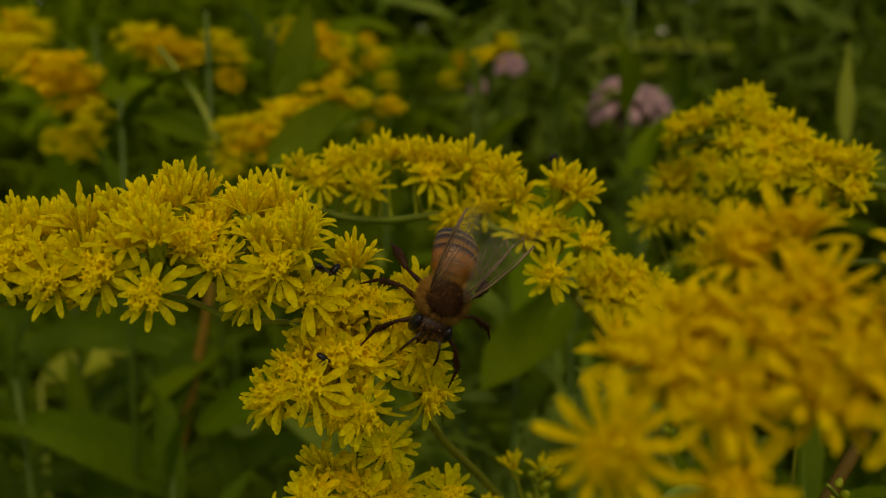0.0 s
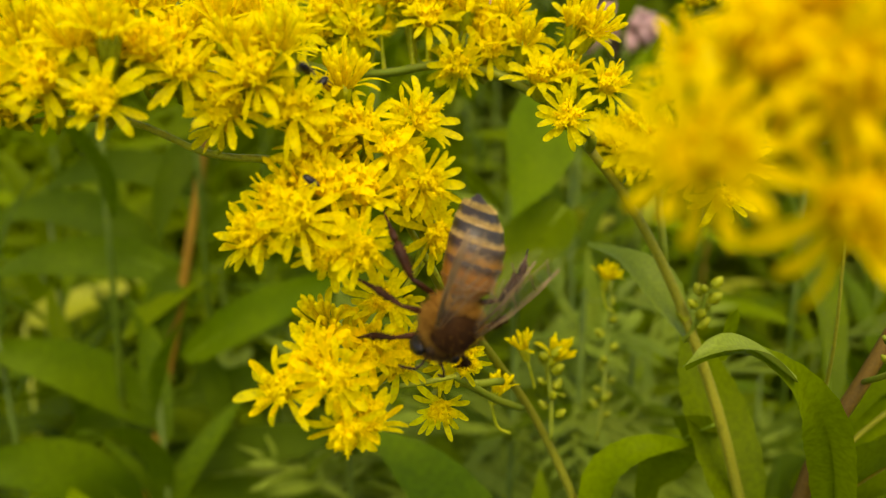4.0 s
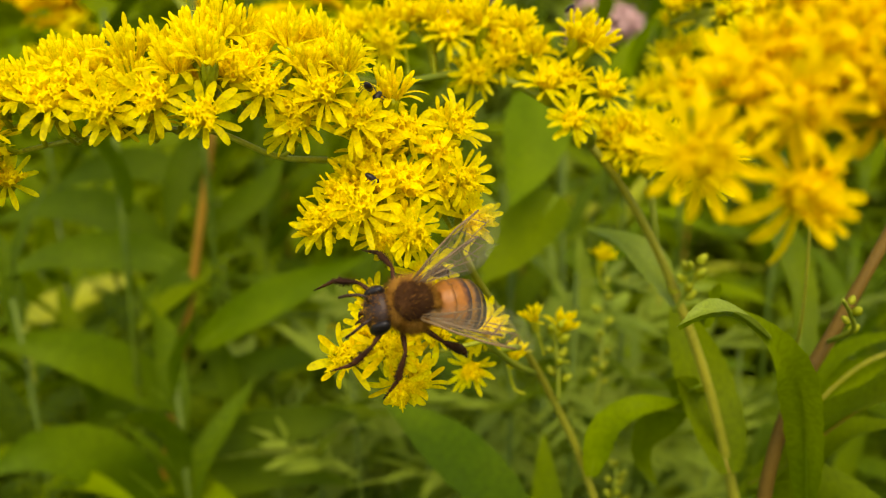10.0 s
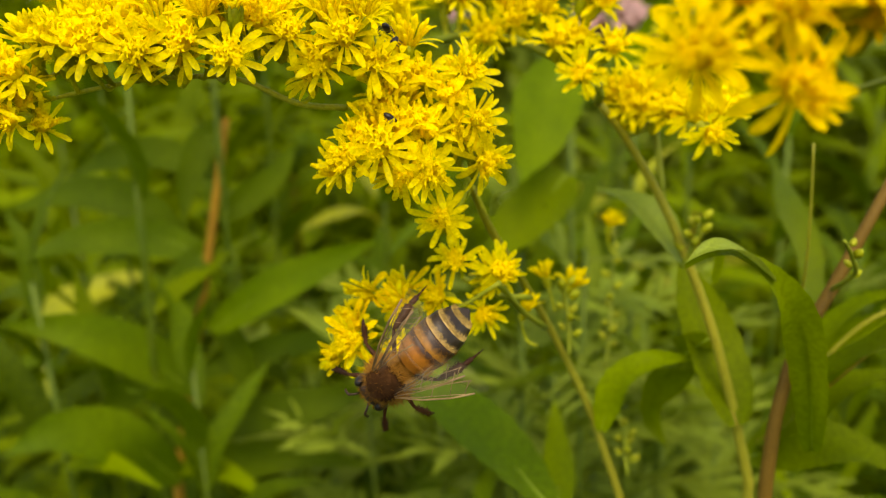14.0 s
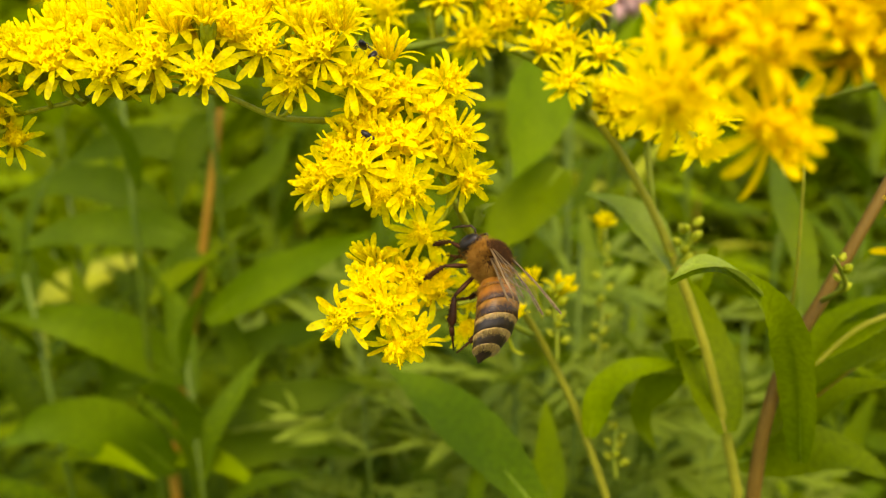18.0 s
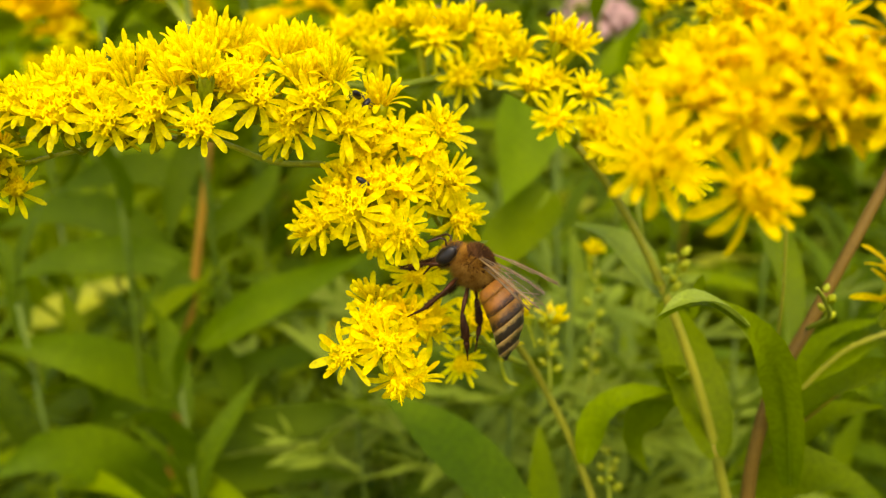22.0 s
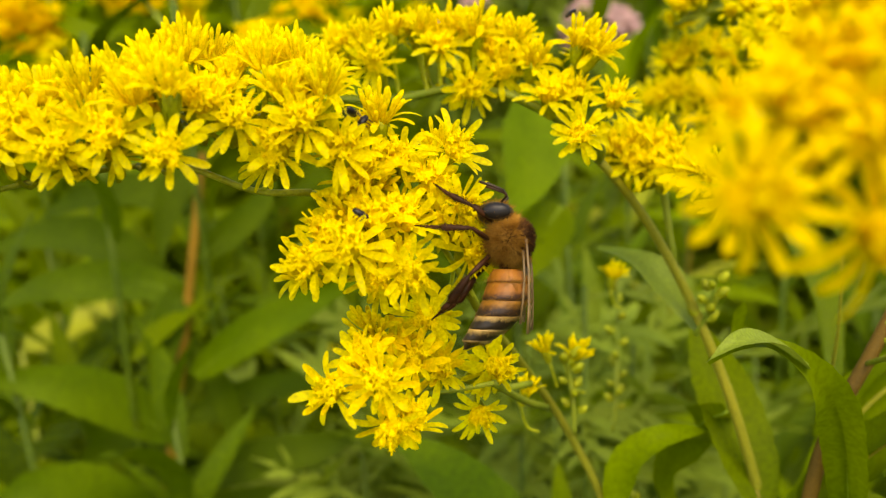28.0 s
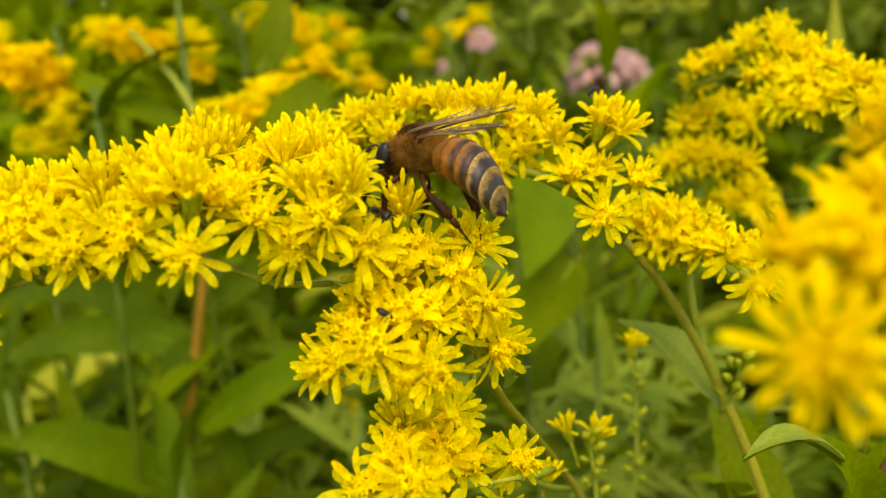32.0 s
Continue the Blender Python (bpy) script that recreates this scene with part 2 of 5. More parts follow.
def tube(bm, pts, radii, sides=7):
    rings, side = [], Vector((0.31, 0.2, 0.9))
    for i, p in enumerate(pts):
        d = (pts[min(i + 1, len(pts) - 1)] - pts[max(i - 1, 0)]).normalized()
        u = d.cross(side)
        u = u.normalized() if u.length > 1e-4 else d.orthogonal().normalized()
        v = d.cross(u)
        r = radii[i] if isinstance(radii, (list, tuple)) else radii
        rings.append([bm.verts.new(p + r * (math.cos(2 * math.pi * k / sides) * u + math.sin(2 * math.pi * k / sides) * v)) for k in range(sides)])
    for a, b in zip(rings, rings[1:]):
        for k in range(sides):
            bm.faces.new((a[k], a[(k + 1) % sides], b[(k + 1) % sides], b[k]))
    bm.faces.new(rings[0][::-1])
    bm.faces.new(rings[-1])


def lathe(bm, profile, sides=10, squash=1.0, axis="z"):
    """Rings of (height, radius) round an axis, closed at both ends."""
    rings = []
    for h, r in profile:
        ring = []
        for k in range(sides):
            a = 2 * math.pi * k / sides
            c, s = r * math.cos(a), r * math.sin(a)
            ring.append(bm.verts.new((c, s, h) if axis == "z" else (h, c, s * squash)))
        rings.append(ring)
    for a, b in zip(rings, rings[1:]):
        for k in range(sides):
            bm.faces.new((a[k], a[(k + 1) % sides], b[(k + 1) % sides], b[k]))
    bm.faces.new(rings[0][::-1])
    bm.faces.new(rings[-1])


# ---- flower heads ----
rng = random.Random(7)


def petal_mesh(k, material=PETAL):
    """A spoon-shaped ray: narrow at its foot, broad and rounded near its tip, grooved, and curling."""
    r = random.Random(40 + k)
    length, width, bend, twist = r.uniform(2.1, 2.95), r.uniform(0.48, 0.72), r.uniform(-0.8, 0.6), r.uniform(-0.6, 0.6)
    bm, rows = bmesh.new(), []
    for u, w in ((0.0, 0.42), (0.25, 0.68), (0.5, 0.92), (0.72, 1.0), (0.88, 0.88), (0.97, 0.55), (1.0, 0.22)):
        z = bend * u * u * u + 0.12 * math.sin(2.4 * u)
        a = twist * u
        rows.append([bm.verts.new((0.001 * length * u, 0.0005 * width * w * sd * math.cos(a), 0.001 * (z + 0.5 * width * w * sd * math.sin(a) + (0.10 * w if sd else 0.0)))) for sd in (-1, 0, 1)])
    for a, b in zip(rows, rows[1:]):
        for k2 in range(2):
            bm.faces.new((a[k2], b[k2], b[k2 + 1], a[k2 + 1]))
    return mesh_of(bm, "petal", material)


def disc_mesh(k, material=DISC):
    """The middle of a head: small trumpets with pointed lobes, and thread-like styles."""
    r, bm = random.Random(80 + k), bmesh.new()
    lathe(bm, [(-0.0003, 0.0005), (0.0002, 0.00078), (0.0007, 0.00066), (0.0010, 0.0003), (0.0011, 0.00005)], 9)
    n = 12
    for i in range(n):
        a, rad = 2.4 * i + r.uniform(-0.2, 0.2), 0.55 * math.sqrt((i + 0.3) / n)
        d = Vector((math.cos(a) * rad * 0.9, math.sin(a) * rad * 0.9, 1.2)).normalized()
        base = Vector((math.cos(a) * rad, math.sin(a) * rad, -0.2))
        h = r.uniform(1.1, 2.2)
        tube(bm, [q * 0.001 for q in (base, base + d * h * 0.6, base + d * h * 0.85, base + d * h)], [0.00013, 0.00016, 0.00029, 0.00024], 5)
        u = d.orthogonal().normalized()
        for j in range(5):
            out = Matrix.Rotation(2 * math.pi * j / 5 + a, 3, d) @ u
            sidew = d.cross(out)
            c = base + d * h
            vs = [bm.verts.new(0.001 * q) for q in (c + out * 0.16 + sidew * 0.11, c + out * 0.16 - sidew * 0.11, c + out * 0.48 + d * r.uniform(-0.05, 0.2))]
            bm.faces.new(vs)
        if i % 2:
            tip = base + d * (h + r.uniform(0.4, 0.9))
            tube(bm, [0.001 * (base + d * h * 0.8), 0.001 * tip], [0.00010, 0.00007], 4)
    return mesh_of(bm, "flower_disc", material)


def tuft_mesh(k, material=PETAL):
    """The middle of an upward head: slim club-shaped florets that stand up like a brush."""
    r, bm = random.Random(160 + k), bmesh.new()
    n = 17
    for i in range(n):
        a, rad = 2.4 * i + r.uniform(-0.3, 0.3), math.sqrt((i + 0.3) / n)
        d = Vector((0.62 * rad * math.cos(a), 0.62 * rad * math.sin(a), 1.0)).normalized()
        base = Vector((0.5 * rad * math.cos(a), 0.5 * rad * math.sin(a), -0.4))
        h = r.uniform(2.3, 4.2) * (1.0 - 0.25 * rad)
        bow = Vector((r.uniform(-0.25, 0.25), r.uniform(-0.25, 0.25), 0))
        tube(bm, [0.001 * (base + d * h * u + bow * u * u) for u in (0, 0.5, 0.72, 0.86, 0.95, 1.0)], [0.00010, 0.00010, 0.00018, 0.00021, 0.00014, 0.00003], 5)
    return mesh_of(bm, "flower_disc", material)


PETALS = [petal_mesh(k) for k in range(12)]
TUFTS = [tuft_mesh(k) for k in range(5)]
DISCS = [disc_mesh(k) for k in range(4)]
GOLD_PETALS = [petal_mesh(k, GOLD_PETAL) for k in range(12)]
GOLD_DISCS = [disc_mesh(k, GOLD_PETAL) for k in range(4)]


def axis_pose(place, d, spin=0.0, size=1.0):
    """A pose with z along d."""
    q = Vector(d).to_track_quat("Z", "Y").to_matrix().to_4x4()
    return Matrix.Translation(place) @ q @ Matrix.Rotation(spin, 4, "Z") @ Matrix.Scale(size, 4)


def cup(bm):
    """The green cup under a head, with two rows of pointed scales."""
    mm = 0.001
    lathe(bm, [(-2.3 * mm, 0.16 * mm), (-2.0 * mm, 0.42 * mm), (-1.2 * mm, 0.58 * mm), (-0.2 * mm, 0.66 * mm), (-0.05 * mm, 0.5 * mm)], 9)
    for row, (z, r0, h) in enumerate(((-1.9, 0.52, 1.0), (-1.2, 0.66, 1.2))):
        for k in range(8):
            a = 2 * math.pi * (k + 0.5 * row) / 8
            c, s = math.cos(a), math.sin(a)
            p = lambda rr, side, zz: bm.verts.new((mm * (c * rr - s * side), mm * (s * rr + c * side), mm * zz))
            bm.faces.new((p(r0, -0.17, z), p(r0, 0.17, z), p(r0 + 0.1, 0.16, z + 0.6 * h), p(r0 + 0.06, 0.0, z + h), p(r0 + 0.1, -0.16, z + 0.6 * h)))


def flower_head(owner, place, d, branch, size=1.0, petals=None, openness=None, rays=PETALS, middles=DISCS):
    """A head on its stalk under owner; place and branch are world points, d its facing."""
    spin = rng.uniform(0, 6.28)
    m = axis_pose(place, d, spin, size)
    inv = m.inverted()
    bm = bmesh.new()
    cup(bm)
    if branch:
        foot = min(branch, key=lambda q: (q - place).length)
        low = m @ Vector((0, 0, -0.0021))
        mid = (low + foot) / 2 - Vector(d) * 0.25 * (low - foot).length
        tube(bm, [inv @ q for q in smooth_line([low, mid, foot], 3)], 0.00022, 5)
    here = Matrix.Translation(-owner.location)
    ob = part("flower_head", bm, BRACT, owner, "", here @ m)
    n = petals or rng.randint(12, 16)
    up = openness if openness is not None else rng.uniform(10, 30)
    for k in range(n):
        a = 2 * math.pi * (k + rng.uniform(-0.25, 0.25)) / n
        lift = radians(up + (rng.uniform(-24, 40) if up < 34 else rng.uniform(-62, 14)))
        s = rng.uniform(0.85, 1.12)
        pm = Matrix.Rotation(a, 4, "Z") @ Matrix.Translation((0.00055, 0, rng.uniform(-0.0002, 0.0001))) @ Matrix.Rotation(-lift, 4, "Y") @ Matrix.Rotation(rng.uniform(-0.35, 0.35), 4, "X") @ Matrix.Scale(s, 4)
        part("petal", rng.choice(rays), None, ob, "", pm)
    part("flower_disc", rng.choice(TUFTS if up > 34 and middles is DISCS else middles), None, ob, "", Matrix.Rotation(rng.uniform(0, 6.28), 4, "Z") @ Matrix.Scale(rng.uniform(0.95, 1.15), 4))
    return ob


def heads_on(owner, rows, lines, size=1.0, fill=0.7, heap=1.1, rays=PETALS, middles=DISCS):
    """Heads at plot places x, y, z, facing (dx, -1, dz), each stalked to the nearest of the lines."""
    branch = [q for line in lines for q in line]
    for x, y, z, dx, dz in rows:
        steep = min(1.0, max(0.0, dz - 0.6))
        flower_head(owner, W((x, y, z)), WV((dx + rng.uniform(-0.15, 0.15), -1, dz + rng.uniform(-0.15, 0.15))), branch, size * rng.uniform(0.94, 1.08), None, rng.uniform(8, 26) + 48 * steep, rays, middles)
        for again in range(int(fill) + (rng.random() < fill % 1)):
            p = (x + rng.uniform(-1.6, 1.6), y + rng.uniform(2.0, 4.5), z + rng.uniform(-heap, heap))
            flower_head(owner, W(p), WV((rng.uniform(-0.5, 0.5), -1, dz * 0.7 + rng.uniform(0.3, 1.6))), branch, size * rng.uniform(0.85, 1.0), None, rng.uniform(25, 50), rays, middles)


def stem(owner, pts, r0, r1, material=None, name="stem", label=""):
    """A tapered stem along world points."""
    bm = bmesh.new()
    n = len(pts)
    tube(bm, [p - owner.location for p in pts], [r0 + (r1 - r0) * (i / (n - 1)) ** 2 if pts[-1].z > 0 else r0 * (1.0 + 0.6 * i / n) if i < n - 2 else r1 for i in range(n)], 8)
    return part(name, bm, material or STALK, owner, label)


def world_line(pts, n=4):
    return smooth_line([W(p) for p in pts], n)


def to_ground(pts):
    """Carries a line of world points on down to the soil."""
    end, last = pts[-1], pts[-1] - pts[-3]
    drift = Vector((last.x, last.y, 0)) * 2.0
    return pts + [end + drift * 0.5 + Vector((0, 0, -0.35 * end.z)), Vector((end.x + drift.x, end.y + drift.y, -0.01))]


# ---- leaves ----
def leaf_bm(pts, width, fold=0.25, face=(0, -0.5, 1), teeth=0.03, taper=0.0):
    """A lance-shaped blade along world points, from its base, folded along the midrib; returns blade and midrib."""
    line = smooth_line(pts, 6)
    bm, rows, n = bmesh.new(), [], len(line) - 1
    face = Vector(face).normalized()
    centre = []
    for i, p in enumerate(line):
        u = i / n
        d = (line[min(i + 1, n)] - line[max(i - 1, 0)]).normalized()
        side = d.cross(face)
        side = side.normalized() if side.length > 0.05 else d.orthogonal().normalized()
        up = side.cross(d)
        w = 0.5 * width * (math.sin(math.pi * min(1, u * 0.97 + 0.03) ** 0.72) ** 0.9 if u < 1 else 0.02)
        w = max(w * (1 - taper * u), 0.02 * width)
        wave = 0.06 * width * math.sin(9 * u + width * 900)
        tooth = 1 + teeth * (1 if i % 2 else -1)
        rows.append([bm.verts.new(p + side * w * s * (tooth if abs(s) == 1 else 1) + up * (fold * w * abs(s) ** 1.3 + wave * s * abs(s))) for s in (-1, -0.5, 0, 0.5, 1)])
        centre.append(p - up * 0.02 * width)
    for a, b in zip(rows, rows[1:]):
        for k in range(4):
            bm.faces.new((a[k], a[k + 1], b[k + 1], b[k]))
    rb = bmesh.new()
    tube(rb, centre, [0.03 * width * (1 - 0.85 * i / n) for i in range(n + 1)], 5)
    return bm, rb


def leaf(owner, pts, width, fold=0.25, face=(0, -0.5, 1), material=None, label="", ribs=GREEN_RIB, taper=0.0):
    pts = [W(p) - owner.location for p in pts]
    blade, rib = leaf_bm(pts, width * 0.001, fold, WV(face), 0.03, taper)
    ob = part("leaf", blade, material or LEAF, owner, label)
    if ribs:
        part("midrib", rib, ribs, ob)
    else:
        rib.free()
    return ob


def bud_mesh(k):
    r, bm = random.Random(120 + k), bmesh.new()
    mm = 0.001
    lathe(bm, [(-0.2 * mm, 0.15 * mm), (0.1 * mm, 0.55 * mm), (0.8 * mm, 0.78 * mm), (1.5 * mm, 0.62 * mm), (2.0 * mm, 0.3 * mm), (2.15 * mm, 0.05 * mm)], 8)
    for i in range(7):
        a = 0.9 * i
        c, s = math.cos(a), math.sin(a)
        q = lambda rr, sd, z: bm.verts.new((mm * (c * rr - s * sd), mm * (s * rr + c * sd), mm * z))
        bm.faces.new((q(0.62, -0.2, 0.1), q(0.62, 0.2, 0.1), q(0.86, 0.16, 0.8), q(0.74, 0, 1.4), q(0.86, -0.16, 0.8)))
    return mesh_of(bm, "bud", BUD)


BUDS = [bud_mesh(k) for k in range(2)]


def bud_twig(owner, pts, count, size=1.0, r=0.0003):
    """A thin twig with closed buds on short stalks."""
    line = world_line(pts, 5)
    stem(owner, line, r, 0.6 * r, STALK, "twig")
    here = Matrix.Translation(-owner.location)
    for k in range(count):
        p = line[min(len(line) - 1, int(len(line) * (0.2 + 0.8 * k / count)))]
        d = WV((math.cos(2.4 * k) * 0.9, math.sin(2.4 * k) * 0.7 - 0.2, 0.7))
        part("bud", rng.choice(BUDS), None, owner, "", here @ axis_pose(p + d * 0.0011 * size, d, k, size * rng.uniform(0.75, 1.1)))


# ---- ground ----
bm = bmesh.new()
N = 48
grid = [[None] * (N + 1) for _ in range(N + 1)]
for i in range(N + 1):
    for j in range(N + 1):
        u, v = 2 * i / N - 1, 2 * j / N - 1
        x, y = 400 * u * abs(u) ** 2.5, 400 * v * abs(v) ** 2.5
        near = max(abs(x), abs(y)) < 4
        grid[i][j] = bm.verts.new((x, y, -0.01 + (0.015 * noise.noise((3 * x, 3 * y, 0)) if near else 0)))
for i in range(N):
    for j in range(N):
        bm.faces.new((grid[i][j], grid[i + 1][j], grid[i + 1][j + 1], grid[i][j + 1]))
ground = tagged(new("ground", mesh_of(bm, "ground", SOIL)), "dark bare soil under the flower stand", "ground", kind="structure")

# ---- the goldenrod plant in front ----
B_ARC, B_MID, B_TOP = world_line([(-50.4, 73.6, -11.7), (-43.5, 73.6, -9.9), (-35.5, 73.6, -8.2), (-29.7, 73.6, -7.5), (-23.2, 75.2, -7.4), (-17.7, 76.9, -9.7), (-13.1, 78.5, -10.1)]), world_line([(-13.1, 78.5, -10.1), (-7.6, 78.5, -11.2), (-3.4, 80.1, -13.8), (-0.6, 81.8, -18.3), (1.4, 86.7, -22.5)]), world_line([(-7.6, 78.5, -11.2), (-10.4, 76.9, -6.4), (-15.1, 76.9, -3.9), (-22.8, 76.9, -3.0), (-28.7, 76.9, -3.4), (-35.9, 75.2, -4.9), (-44.2, 75.2, -8.4)])
S_MAIN = to_ground(world_line([(-0.6, 81.8, -18.3), (1.4, 86.7, -22.5), (6.2, 98.1, -29.6), (11.8, 109.6, -38.7), (16.3, 112.8, -48.1), (19.3, 114.5, -56.6), (21.9, 116.1, -64.5)]))
front = thing("goldenrod_plant", S_MAIN[-1] + Vector((0, 0, 0.01)), "flowering goldenrod with an arching spray of bright yellow heads", "plant", "goldenrod plants")
stem(front, S_MAIN, 0.0004, 0.0020, OLIVE_STALK, "stem", "olive brown stem")
for line, r in ((B_ARC, 0.00036), (B_MID, 0.0004), (B_TOP, 0.0003)):
    stem(front, line, r * 0.55, r * 0.9, YOUNG_STALK, "branch")
ARC_CREST = [
    (-47.5, 70.3, -9.1, -1, 1.5),
    (-43.6, 70.3, -7.2, -0.6, 2),
    (-40.1, 70.3, -4.3, -0.2, 2),
    (-38.1, 73.6, -3.3, 0, 3),
    (-34.7, 70.3, -2.8, 0, 2.5),
    (-32.4, 72.0, -2.1, 0, 3),
    (-28.5, 70.3, -1.9, 0, 2.5),
    (-26.4, 72.0, -0.7, -0.1, 3),
    (-23.3, 70.3, -0.5, 0, 3),
    (-21.2, 72.0, 0.4, 0.1, 3),
    (-21.0, 65.4, -2.8, 0.1, 1.6),
    (-23.9, 67.1, -3.2, 0, 1.5),
    (-18.6, 73.6, -1.3, 0.3, 2.5),
    (-15.7, 73.6, -0.2, 0, 3),
    (-13.2, 75.2, 0.1, 0.2, 3),
    (-10.5, 68.7, -3.2, 0.4, 1.5),
    (-13.7, 70.3, -3.0, 0.1, 1.5),
]
ARC_FRINGE = [
    (-46.3, 68.7, -11.4, -0.6, 0.2),
    (-43.3, 68.7, -10.3, -0.5, 0.3),
    (-42.1, 70.3, -11.2, -0.3, -0.3),
    (-40.7, 68.7, -7.4, -0.2, 0.6),
    (-34.2, 67.1, -5.6, 0, 0.3),
    (-37.4, 68.7, -4.8, -0.1, 0.8),
    (-29.8, 67.1, -6.2, -0.1, 0.1),
    (-32.1, 68.7, -4.6, 0, 0.8),
    (-25.9, 67.1, -5.6, 0, 0.1),
    (-28.2, 68.7, -4.1, 0, 0.8),
    (-21.4, 65.4, -7.1, 0, 0.15),
    (-19.5, 68.7, -3.6, 0.1, 0.9),
    (-17.1, 68.7, -4.7, 0.2, 0.3),
    (-14.4, 70.3, -7.1, -0.1, 0.1),
    (-12.1, 68.7, -5.3, 0, 0.7),
    (-9.7, 70.3, -7.3, 0.1, 0.4),
]
MID_HEADS = [
    (-6.7, 75.2, -4.6, 0.2, 1.8),
    (-5.3, 75.2, -8.0, 0, 0.5),
    (-7.8, 73.6, -8.4, -0.2, 0.5),
    (-9.1, 73.6, -9.7, -0.2, 0.8),
    (-1.0, 75.2, -7.5, 0.6, 0.5),
    (-3.0, 75.2, -9.7, 0.3, 0.5),
    (-0.6, 73.6, -12.2, 0.7, 0),
    (-2.2, 75.2, -13.0, 0.3, 0.2),
    (-9.8, 73.6, -12.2, -0.3, 0.9),
    (-7.4, 72.0, -12.9, 0, 0.8),
    (-5.2, 73.6, -13.2, 0.3, 0.7),
    (-9.4, 69.5, -14.9, -0.1, 0.2),
    (-12.2, 70.6, -15.6, -0.5, 0),
    (-11.1, 72.0, -13.9, -0.3, 0.6),
    (-5.0, 70.3, -16.7, 0.1, -0.3),
    (-7.6, 72.0, -17.1, -0.2, -0.4),
    (0.1, 75.2, -16.0, 0.6, -0.3),
    (-3.8, 76.9, -21.3, -0.5, -0.1),
]
heads_on(front, ARC_CREST, [B_ARC, B_TOP], 1.06, 2.0, 1.5)
heads_on(front, ARC_FRINGE, [B_ARC, B_TOP], 1.06, 0.7)
heads_on(front, MID_HEADS, [B_MID], 1.06, 1.1)
S_A, B_A = world_line([(9.7, 104.7, -36.3), (5.8, 94.9, -33.0), (1.8, 81.8, -28.3)]), world_line([(6.7, 94.9, -31.3), (2.3, 88.3, -30.2), (-1.8, 85.0, -27.9)])
stem(front, S_A, 0.0004, 0.00035, STALK, "branch")
stem(front, B_A, 0.0004, 0.0003, STALK, "branch")
SPRIG_A = [
    (-2.5, 81.8, -25.8, -0.2, 0.3),
    (1.9, 83.4, -27.0, 0.4, 0.1),
    (0.4, 85.0, -31.5, 0.1, -0.4),
]
heads_on(front, SPRIG_A, [B_A], 1.06, 0.6)
leaf(front, [(12.1, 121.0, -66.1), (4.7, 130.8, -58.8), (-3.9, 142.3, -52.9), (-12.0, 150.5, -49.1)], 10.5, 0.2, (0.5, -1, 0.3), DARK_LEAF)
leaf(front, [(18.3, 112.8, -52.5), (20.0, 111.1, -45.8), (24.4, 110.1, -42.4), (31.8, 112.8, -42.6)], 4.2, 0.4, (0.0, -0.8, 0.7), LEAF)
leaf(front, [(16.4, 140.6, -74.1), (16.5, 143.9, -64.4), (16.8, 147.2, -55.8)], 6.0, 0.2, (0.3, -1, 0.2))
bud_twig(front, [(13.5, 109.1, -40.9), (13.5, 108.8, -37.1), (13.2, 108.8, -33.4), (12.8, 107.9, -31.0)], 9, 0.75)
bud_twig(front, [(24.2, 122.7, -62.1), (23.9, 122.7, -57.8), (24.4, 122.7, -53.5)], 8, 0.8)
leaf(front, [(1.7, 87.5, -21.3), (2.2, 84.6, -19.5), (3.5, 81.6, -18.6)], 1.3, 0.3, (0.2, -1, 0.4), LIGHT_LEAF, "small curled bract on the stem")
OPENING = [(9.9, 105.5, -29.6), (13.9, 108.8, -31.2), (6.5, 98.1, -32.9), (24.2, 130.8, -23.7)]
for p in OPENING:
    flower_head(front, W(p), WV((rng.uniform(-0.5, 0.7), -0.4, 1.0)), [W((p[0] + 1.5, p[1] + 2, p[2] - 5))], 0.85, 5, 62)

# ---- the loose sprig that gives way under the bee ----
PIVOT = (1.8, 81.8, -28.3)
sprig = thing("goldenrod_sprig", W(PIVOT), "side sprig of yellow goldenrod heads, bending under the bee", "flower")
B_B = world_line([(1.8, 81.8, -28.3), (-2.2, 81.0, -28.8), (-7.1, 77.7, -28.6), (-9.6, 75.2, -28.1)])
stem(sprig, B_B, 0.00024, 0.0002, YOUNG_STALK, "branch")
SPRIG_B = [
    (-11.7, 70.3, -26.9, -0.4, 0.2),
    (-9.3, 72.0, -24.7, -0.2, 0.7),
    (-7.9, 69.5, -26.1, 0, 0.1),
    (-7.1, 70.3, -29.4, 0.1, -0.4),
    (-8.7, 75.2, -23.0, -0.3, 0.9),
    (-5.4, 75.2, -25.4, 0, 0.5),
    (-3.3, 78.5, -26.7, 0.1, 0.4),
]
heads_on(sprig, SPRIG_B, [B_B], 1.06, 0.5, 1.1, PETALS[:6] + GOLD_PETALS[6:])

# ---- the second plant, behind it ----
S_BACK = to_ground(world_line([(16.0, 98.1, -7.9), (20.7, 101.4, -13.2), (25.7, 104.7, -21.0), (29.7, 106.3, -29.9), (33.1, 107.9, -39.1), (36.2, 109.6, -50.1), (38.6, 111.2, -60.1)]))
B_BACK, B_BACK_R, S_BACK_UP = world_line([(-17.3, 103.0, 3.4), (-11.4, 103.0, 0.9), (-5.1, 101.4, 0.4), (1.0, 99.8, 1.0), (6.8, 98.1, -0.4), (12.4, 96.5, -3.9), (15.4, 94.0, -6.8)]), world_line([(25.7, 104.7, -21.0), (24.4, 103.0, -9.9), (25.2, 98.1, -9.8), (25.8, 91.6, -12.2), (27.5, 89.9, -13.2)]), world_line([(10.3, 98.1, -0.7), (13.4, 95.7, -4.0), (15.7, 95.7, -6.8), (16.0, 98.1, -7.9)])
